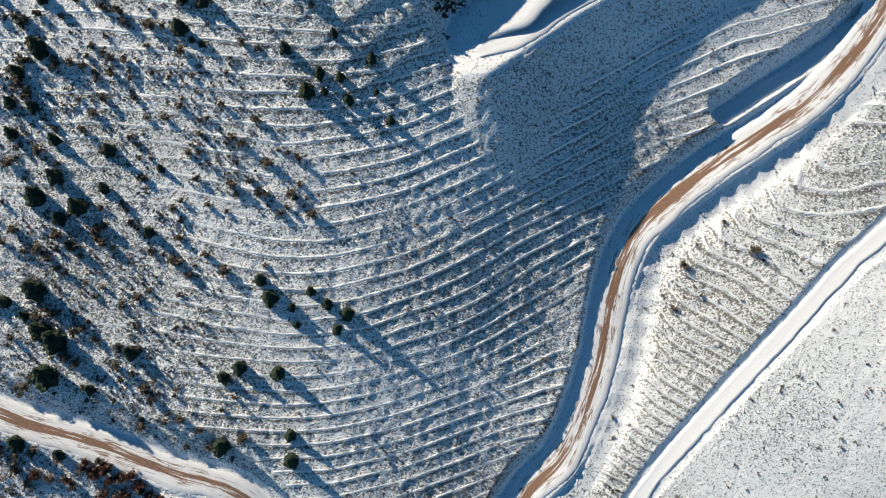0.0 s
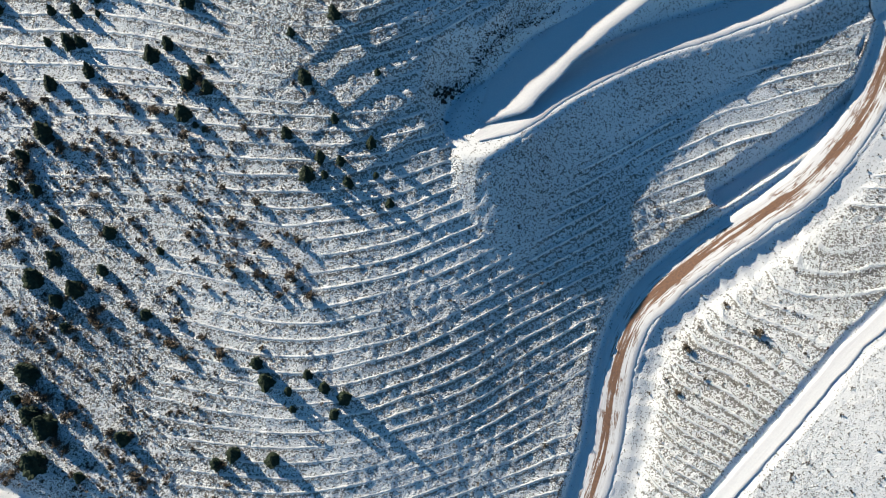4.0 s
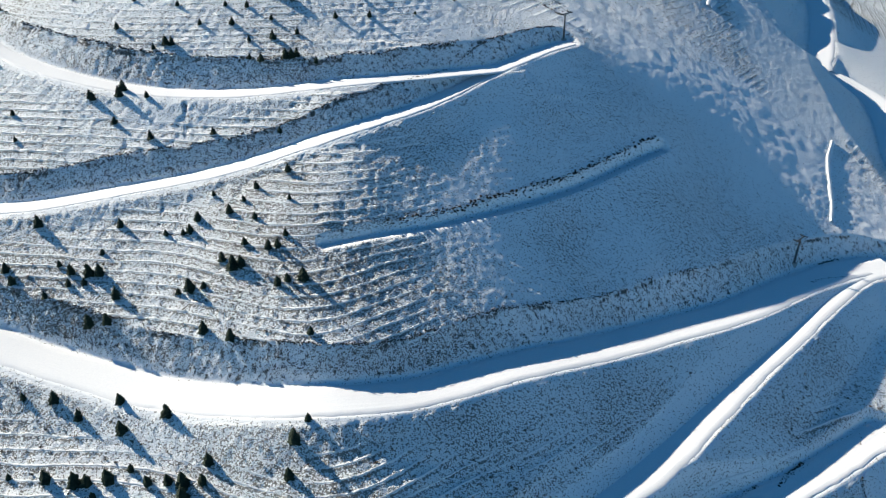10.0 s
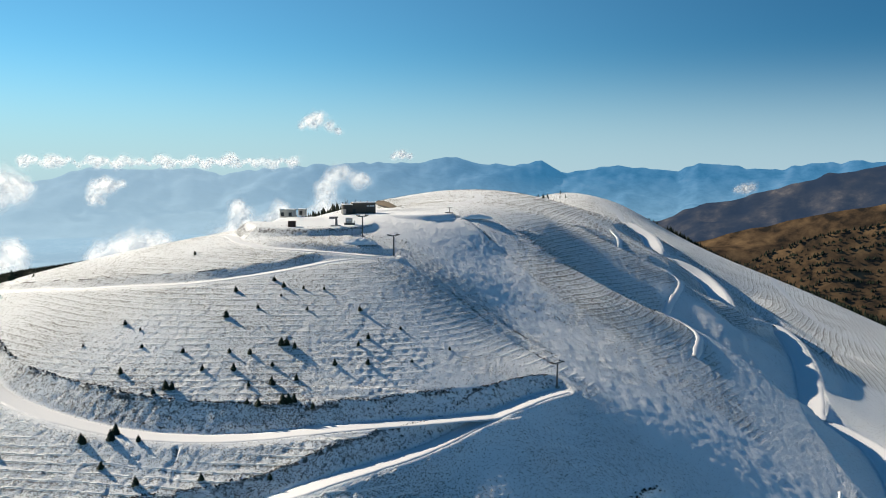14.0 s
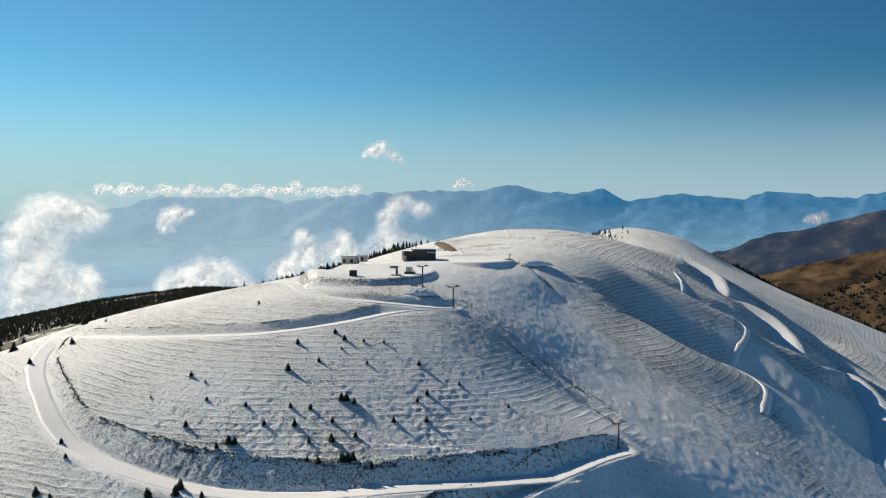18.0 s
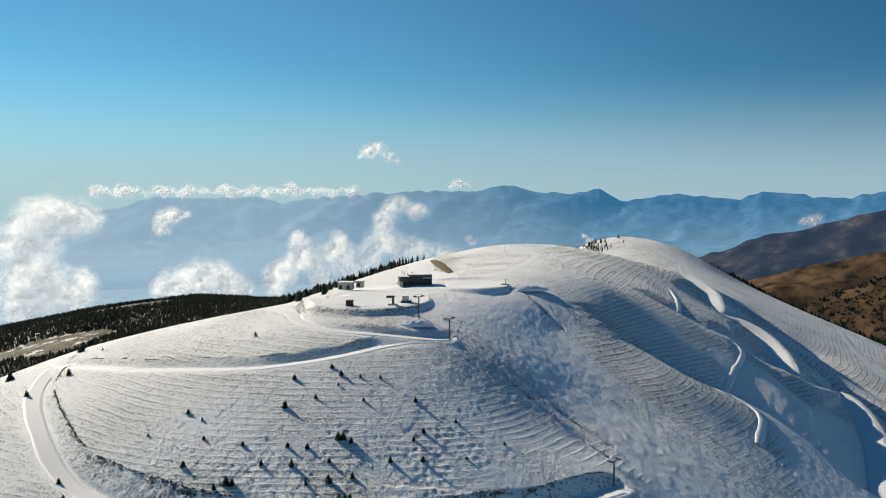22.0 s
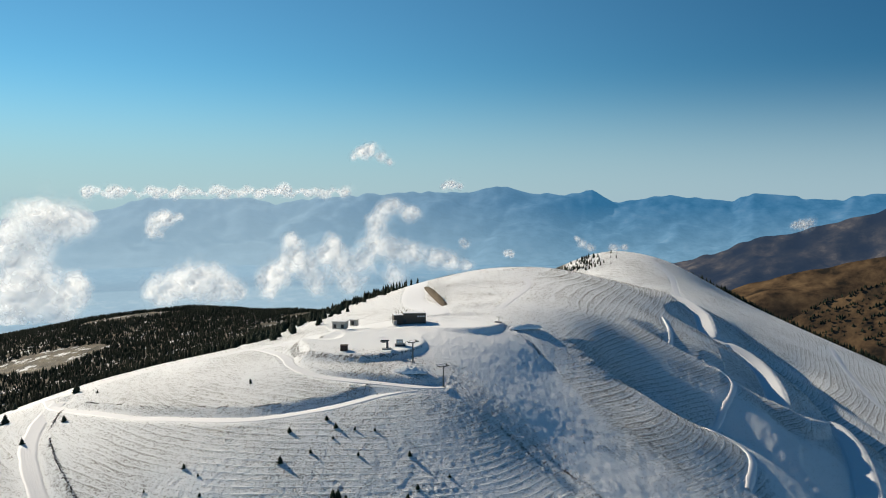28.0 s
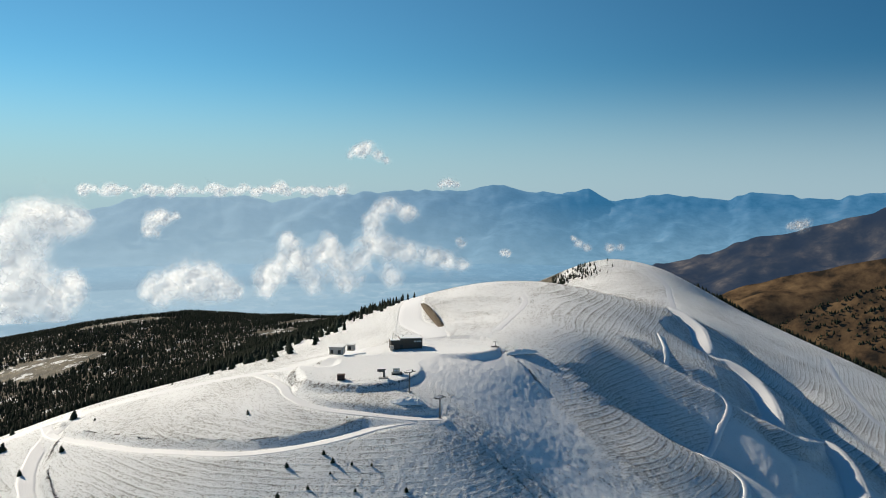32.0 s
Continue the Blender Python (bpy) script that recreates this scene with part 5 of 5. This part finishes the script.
def kiosk():
    k = new("kiosk")
    box_part("body", M_rust, k, 0, 0, -0.2, 3.4, 2.6, 2.5, 0.04)
    box_part("roof", M_rust, k, 0.1, 0, 2.3, 3.8, 3.0, 0.14, 0.02)
    box_part("skid", M_dark_frame, k, 0, -0.9, -0.35, 3.8, 0.2, 0.25)
    box_part("skid", M_dark_frame, k, 0, 0.9, -0.35, 3.8, 0.2, 0.25)
    return tagged(k, "small dark red sheet-metal kiosk on the snow", "kiosk")


k = kiosk()
k.matrix_basis = pose(-68.0, 368.2, height_at(-68, 368.2) + 0.25, 0, 0, 6)


# ---- the chairlift ----
def lift_pylon(tall):
    p = new("lift_pylon")
    bm = bmesh.new()
    block(bm, 0, 0, -1.2, 1.7, 1.7, 1.5, 0.06)
    part("footing", bm, M_concrete, p, "concrete footing")
    bm = bmesh.new()
    rod(bm, (0, 0, 0.2), (0, 0, tall), 0.36, 0.24, 12)
    part("mast", bm, M_steel, p)
    bm = bmesh.new()
    block(bm, 0, 0, tall - 0.15, 5.0, 0.34, 0.34, 0.03)
    rod(bm, (-1.6, 0, tall), (0, 0, tall - 1.1), 0.07)
    rod(bm, (1.6, 0, tall), (0, 0, tall - 1.1), 0.07)
    part("crossarm", bm, M_steel, p)
    bm = bmesh.new()
    rod(bm, (-1.9, 0, tall), (-1.9, 0, tall + 1.1), 0.06)
    rod(bm, (1.9, 0, tall), (1.9, 0, tall + 1.1), 0.06)
    rod(bm, (-1.9, 0, tall + 1.1), (1.9, 0, tall + 1.1), 0.06)
    part("lifting_frame", bm, M_steel, p)
    bm = bmesh.new()
    for s in (-0.18, 0.18):
        rod(bm, (s, -0.42, 0.5), (s, -0.34, tall - 0.4), 0.03, n=5)
    for i in range(int(tall / 0.45) - 1):
        rod(bm, (-0.18, -0.42, 0.6 + i * 0.45), (0.18, -0.42, 0.6 + i * 0.45), 0.02, n=5)
    part("ladder", bm, M_steel, p)
    for x in (-2.4, 2.4):
        bm = bmesh.new()
        block(bm, x, 0, tall + 0.12, 0.16, 2.6, 0.2, 0.02)
        t = part("sheave_train", bm, M_dark_frame, p)
        for y in (-1.1, -0.4, 0.4, 1.1):
            bm = bmesh.new()
            rod(bm, (x - 0.1, y, tall + 0.38), (x + 0.1, y, tall + 0.38), 0.24, 0.24, 14)
            part("sheave", bm, M_dark_frame, t)
    return tagged(p, "grey steel chairlift pylon standing in snow", "lift pylon", "chairlift pylons")


pylon = lift_pylon(9.2)
spots = [(-34.8, 364.3), (-19.4, 347.5), (45.0, 288.5), (118.0, 225.7)]
for i, (x, y) in enumerate(spots):
    m = pose(x, y, height_at(x, y) + 0.1, 0, 0, 43)
    if i:
        copy_thing(pylon, m)
    else:
        pylon.matrix_basis = m


def return_station():
    s = new("lift_return_station")
    box_part("plinth", M_concrete, s, 0, 0, -0.5, 4.6, 2.6, 0.7, 0.05)
    bm = bmesh.new()
    rod(bm, (0.3, 0, 0.1), (0.3, 0, 3.9), 0.62, 0.5, 14)
    part("column", bm, M_steel, s)
    bm = bmesh.new()
    block(bm, -0.9, 0, 3.6, 4.0, 0.5, 0.55, 0.05)
    part("arm", bm, M_dark_frame, s)
    bm = bmesh.new()
    rod(bm, (-1.2, 0, 3.2), (-1.2, 0, 3.4), 1.9, 1.9, 28)
    rod(bm, (-1.2, 0, 3.05), (-1.2, 0, 3.6), 0.3, 0.3, 12)
    part("bullwheel", bm, M_dark_frame, s, "dark horizontal cable wheel")
    return tagged(s, "chairlift return wheel on a steel column", "lift station")


st = return_station()
st.matrix_basis = pose(-48.2, 372.6, height_at(-48.2, 372.6) + 0.3, 0, 0, 10)


def control_cabin():
    c = new("lift_cabin")
    box_part("platform", M_dark_frame, c, 0, 0, -0.3, 5.2, 4.2, 0.6, 0.05, "dark platform")
    box_part("wall", M_white, c, -0.3, 0.2, 0.3, 3.2, 2.8, 2.5, 0.05)
    box_part("roof", M_snowcap, c, -0.3, 0.2, 2.8, 3.7, 3.3, 0.25, 0.05, "snowy roof")
    window(c, -0.9, -1.2, 1.3, 1.0, 0.9)
    window(c, 0.4, -1.2, 1.3, 1.0, 0.9)
    bm = bmesh.new()
    for a, b2 in (((1.9, -1.9, 0.3), (1.9, -1.9, 1.4)), ((2.5, -1.9, 0.3), (2.5, -1.9, 1.4)), ((1.5, -1.9, 1.4), (2.5, -1.9, 1.4)), ((2.5, -1.9, 1.4), (2.5, 1.9, 1.4)), ((2.5, 1.9, 0.3), (2.5, 1.9, 1.4))):
        rod(bm, a, b2, 0.05, n=6)
    part("railing", bm, M_steel, c)
    return tagged(c, "small white lift control cabin on a dark platform", "cabin")


c = control_cabin()
c.matrix_basis = pose(-42.6, 380.5, height_at(-42.6, 380.5) + 0.3, 0, 0, 8)


def drag_lift_end():
    d = new("drag_lift_post")
    box_part("sled", M_dark_frame, d, 0, 0, -0.2, 4.2, 1.4, 0.5, 0.05)
    bm = bmesh.new()
    rod(bm, (0.3, 0, 0.2), (0.3, 0, 2.9), 0.22, 0.16, 10)
    part("post", bm, M_steel, d)
    bm = bmesh.new()
    block(bm, 0.3, 0, 2.8, 3.2, 0.22, 0.22, 0.02)
    part("arm", bm, M_steel, d)
    return tagged(d, "small steel drag lift post on a sled base", "lift post")


d = drag_lift_end()
d.matrix_basis = pose(5.8, 438.3, height_at(5.8, 438.3) + 0.15, 0, 0, -10)


def heap(name, length, wide, tall, seed, mat, label, category):
    """A long shovelled heap with an uneven ridge."""
    rng = random.Random(seed)
    bm = bmesh.new()
    n, m = 22, 9
    grid = []
    for i in range(n + 1):
        u = i / n
        env = math.sin(math.pi * min(1, max(0, u))) ** 0.6
        row = []
        for k in range(m + 1):
            v = 2 * k / m - 1
            h = tall * env * (1 - v * v) ** 0.8 * rng.uniform(0.8, 1.15)
            row.append(bm.verts.new((u * length + rng.uniform(-0.2, 0.2), v * wide * (0.6 + 0.4 * env), h - 0.3)))
        grid.append(row)
    for i in range(n):
        for k in range(m):
            bm.faces.new((grid[i][k], grid[i][k + 1], grid[i + 1][k + 1], grid[i + 1][k]))
    ob = part(name, bm, mat)
    return tagged(ob, label, category)


berm = heap("snow_heap", 22, 3.0, 2.4, 3, M_snowcap, "long pushed-up snow heap at the piste edge", "snow heap")
berm.matrix_basis = pose(10.5, 433.5, height_at(14, 436) + 0.1, 0, 0, 24)
berm2 = heap("snow_heap", 17, 4.0, 2.6, 4, M_snowcap, "lumpy snow heap below the levelled top", "snow heap")
berm2.matrix_basis = pose((-36.9) - 7, 353.0, height_at((-36.9), 353.0) - 0.4, 0, 0, 8)
bank = heap("earth_bank", 115, 3.2, 2.8, 6, M_soil, "bare brown earth bank beside the upper road", "earth bank")
foot_z, head_z = height_at(-27, 497), height_at(-49, 610)
bank.matrix_basis = pose(-27, 497, foot_z - 0.2, 0, -math.degrees(math.atan2(head_z - foot_z, 115)), 101)


# ---- clouds over the valley ----
def cloud_material(name, lo, hi, scale, top):
    """Pale vapour with a faint added glow; its thickness comes from the body, broken up by billows."""
    m = bpy.data.materials.new(name)
    m.use_nodes = True
    n, l = m.node_tree.nodes, m.node_tree.links
    n.remove(n["Principled BSDF"])
    out = n["Material Output"]
    at = n.new("ShaderNodeNewGeometry").outputs["Position"]
    body = attr_of(n, "vapour")
    big, small = noise_of(n, l, scale, 5, 0.6, at), noise_of(n, l, scale * 3, 4, 0.55, at)
    k = math_of(n, l, "ADD", body, math_of(n, l, "MULTIPLY", math_of(n, l, "SUBTRACT", big, 0.5), 1.3))
    k = math_of(n, l, "ADD", k, math_of(n, l, "MULTIPLY", math_of(n, l, "SUBTRACT", small, 0.5), 0.30))
    thick = ramp_of(n, l, k, [(lo, (0.0,)), ((lo + hi) / 2, (top * 0.35,)), (hi, (top,))])
    dif = put(n, "BsdfDiffuse", Color=(0.9, 0.9, 0.9, 1))
    tra = put(n, "BsdfTranslucent", Color=(0.9, 0.9, 0.9, 1))
    mix1 = n.new("ShaderNodeMixShader")
    mix1.inputs[0].default_value = 0.5
    l.new(dif.outputs[0], mix1.inputs[1])
    l.new(tra.outputs[0], mix1.inputs[2])
    # emission stands in for sunlight scattered inside the cloud and fills its shade
    glow, both = put(n, "Emission", Color=(1.0, 0.98, 0.94, 1), Strength=0.07), n.new("ShaderNodeAddShader")
    l.new(mix1.outputs[0], both.inputs[0])
    l.new(glow.outputs[0], both.inputs[1])
    clear, mix2 = n.new("ShaderNodeBsdfTransparent"), n.new("ShaderNodeMixShader")
    l.new(thick, mix2.inputs[0])
    l.new(clear.outputs[0], mix2.inputs[1])
    l.new(both.outputs[0], mix2.inputs[2])
    l.new(mix2.outputs[0], out.inputs["Surface"])
    return m


M_core, M_wisp = cloud_material("cloud_core", 0.38, 0.95, 0.010, 0.82), cloud_material("cloud_wisp", 0.18, 0.9, 0.014, 0.30)
CLOUDS = []


def add_cloud(name, *lumps):
    """Lumps: x, y, z, radius."""
    CLOUDS.append((name, sum(lumps, [])))


add_cloud("cloud_bank",
          [(-1755, 2794, 97, 69), (-1691, 2833, 128, 79), (-1626, 2871, 127, 87), (-1576, 2899, 111, 69), (-1542, 2917, 98, 45), (-1725, 2813, 34, 74), (-1695, 2831, -19, 79)],
          [(-1729, 2810, -113, 95), (-1776, 2781, -152, 100), (-1682, 2839, -158, 85), (-1748, 2799, -238, 90), (-1642, 2862, -182, 70), (-1599, 2887, -141, 60), (-1564, 2905, -121, 45)],
          [(-1618, 2876, -248, 63), (-1557, 2909, -187, 40), (-1787, 2774, 15, 60)])
add_cloud("cloud",
          [(-1314, 3027, 102, 40), (-1285, 3039, 124, 30), (-1266, 3047, 113, 35), (-1231, 3062, 124, 20), (-1328, 3021, 69, 30), (-1296, 3035, 58, 20)])
add_cloud("cloud_bank",
          [(-1290, 3037, -144, 60), (-1231, 3062, -135, 70), (-1170, 3085, -114, 75), (-1099, 3112, -139, 75), (-1047, 3129, -163, 55), (-1329, 3021, -165, 50), (-1271, 3045, -190, 55)],
          [(-1151, 3093, -183, 60), (-1016, 3140, -187, 35)])
add_cloud("cloud_bank",
          [(-919, 3170, -120, 60), (-853, 3188, -98, 70), (-808, 3200, -28, 60), (-819, 3197, 30, 40), (-753, 3213, -64, 65), (-685, 3228, -29, 55), (-651, 3235, 18, 45)],
          [(-628, 3240, -76, 70), (-536, 3256, -65, 75), (-490, 3264, 18, 60), (-478, 3265, 100, 50), (-444, 3270, 159, 45), (-409, 3275, 183, 35), (-350, 3282, 136, 45)],
          [(-315, 3285, 148, 30), (-420, 3273, -6, 69), (-326, 3284, -29, 65), (-232, 3292, -40, 60), (-161, 3296, -64, 50), (-102, 3299, -75, 35), (-720, 3221, -158, 65)],
          [(-583, 3248, -147, 65), (-396, 3276, -124, 60), (-897, 3176, -178, 45), (-114, 3298, 20, 25)])
add_cloud("cloud",
          [(-699, 4243, 438, 45), (-654, 4250, 453, 52), (-594, 4259, 415, 39), (-549, 4265, 385, 23), (-744, 4235, 413, 26)])
add_cloud("cloud",
          [(-271, 4492, 260, 30), (-223, 4495, 270, 34), (-175, 4497, 261, 24)])
add_cloud("cloud_bank",
          [(-2123, 4024, 213, 31), (-2104, 4034, 207, 38), (-2085, 4044, 225, 27), (-2065, 4054, 228, 17), (-2046, 4064, 207, 14), (-2027, 4074, 199, 24), (-2006, 4084, 220, 38)],
          [(-1986, 4093, 223, 38), (-1967, 4103, 211, 24), (-1946, 4112, 214, 20), (-1926, 4122, 229, 20), (-1906, 4131, 217, 14), (-1886, 4141, 199, 24), (-1865, 4150, 211, 17)],
          [(-1844, 4160, 230, 24), (-1823, 4169, 221, 38), (-1802, 4178, 209, 34), (-1781, 4187, 221, 24), (-1759, 4196, 224, 14), (-1738, 4205, 203, 17), (-1717, 4214, 203, 31)],
          [(-1695, 4222, 228, 38), (-1673, 4231, 231, 27), (-1651, 4240, 213, 17), (-1629, 4248, 213, 27), (-1607, 4257, 225, 20), (-1585, 4265, 213, 17), (-1563, 4273, 204, 17)],
          [(-1540, 4281, 219, 20), (-1518, 4289, 235, 34), (-1495, 4297, 220, 41), (-1472, 4305, 207, 31), (-1449, 4313, 220, 17), (-1426, 4321, 223, 14), (-1404, 4328, 208, 24)],
          [(-1380, 4336, 214, 34), (-1357, 4343, 236, 31), (-1333, 4350, 230, 14), (-1310, 4357, 208, 27), (-1287, 4364, 209, 31), (-1263, 4371, 228, 20), (-1239, 4378, 221, 17)],
          [(-1215, 4385, 212, 17), (-1191, 4391, 228, 31), (-1167, 4398, 238, 41), (-1143, 4404, 216, 34), (-1119, 4410, 203, 20), (-1094, 4417, 222, 17), (-1070, 4423, 232, 14)],
          [(-1045, 4428, 216, 24), (-1021, 4434, 220, 31), (-996, 4440, 236, 17), (-971, 4445, 226, 27), (-947, 4451, 204, 34), (-922, 4456, 214, 27), (-897, 4461, 237, 17)],
          [(-872, 4466, 230, 14), (-847, 4471, 214, 24), (-822, 4475, 227, 38)])
add_cloud("cloud",
          [(1074, 2802, 129, 25), (1099, 2792, 137, 20), (1049, 2811, 124, 16)])
add_cloud("cloud",
          [(86, 3299, -25, 22), (63, 3300, -21, 17)])
add_cloud("cloud",
          [(375, 3279, 22, 22), (352, 3282, 45, 15), (410, 3275, 4, 22), (500, 3262, 6, 25), (544, 3255, 11, 20)])


def cloud(name, lumps, seed):
    """A billowing lens of vapour, thick in the middle of its lumps and thinning out at its rim."""
    top = new(name)
    c = np.array(lumps, float)
    mid = c[:, :3].mean(0)
    out = np.array([mid[0], mid[1], 0]) / np.hypot(mid[0], mid[1])
    side = np.array([out[1], -out[0], 0])
    u, r = (c[:, :3] - mid) @ side, c[:, 3]
    v, w = c[:, 2] - mid[2], (c[:, :3] - mid) @ out
    step = max(1.5, min(np.median(r) / 7, (u.max() - u.min() + 4 * r.max()) / 90))
    gu, gv = np.meshgrid(np.arange((u - 2.2 * r).min(), (u + 2.2 * r).max(), step), np.arange((v - 2.2 * r).min(), (v + 2.2 * r).max(), step))
    gap = 1 - sum_free(gu, gv, u, v, r)
    weight = sum(np.exp(-((gu - a) ** 2 + (gv - b) ** 2) / (1.6 * q) ** 2) for a, b, q in zip(u, v, r)) + 1e-9
    deep = sum(np.exp(-((gu - a) ** 2 + (gv - b) ** 2) / (1.6 * q) ** 2) * d for a, b, d, q in zip(u, v, w, r)) / weight
    puff = np.median(r)
    rows_, cols = gu.shape
    lump = np.array([noise.fractal(Vector((a / puff + seed, b / puff, 0.0)), 0.9, 2.1, 4) for a, b in zip(gu.ravel(), gv.ravel())]).reshape(gu.shape)
    for kind, mat, sign, thick in (("core", M_core, -1, 0.9), ("back", M_core, 1, 0.9), ("wisp_fringe", M_wisp, -1, 1.3)):
        bulge = sign * puff * thick * np.sqrt(np.clip(gap, 0, 1)) * (0.8 + 0.7 * lump)
        d = deep + bulge
        verts = mid + gu[..., None] * side + (d[..., None] * out) + gv[..., None] * np.array([0, 0, 1.0])
        i = np.arange(rows_ * cols).reshape(rows_, cols)
        quads = np.stack([i[:-1, :-1], i[:-1, 1:], i[1:, 1:], i[1:, :-1]], -1).reshape(-1, 4)
        quads = quads[gap.ravel()[quads].max(1) > 0.04]
        me = bpy.data.meshes.new(kind)
        me.from_pydata(verts.reshape(-1, 3).tolist(), [], (quads if sign > 0 else quads[:, ::-1]).tolist())
        me.polygons.foreach_set("use_smooth", np.ones(len(quads), bool))
        a = me.attributes.new("vapour", "FLOAT", "POINT")
        a.data.foreach_set("value", np.ascontiguousarray((gap + 0.10 * lump) * np.clip(gap * 6, 0, 1), np.float32).ravel())
        me.materials.append(mat)
        ob = new(kind, me)
        ob.parent = top
        tagged(ob, kind="stuff")
    return tagged(top, "soft ragged white cloud drifting over the hazy valley", "cloud")


def sum_free(gu, gv, u, v, r):
    """Share of clear sky left between the lumps."""
    free = np.ones(gu.shape)
    for a, b, q in zip(u, v, r):
        free *= 1 - 0.8 * np.exp(-((gu - a) ** 2 + (gv - b) ** 2) / (0.95 * q) ** 2)
    return free


for i, (name, lumps) in enumerate(CLOUDS):
    cloud(name, lumps, 90 + i)
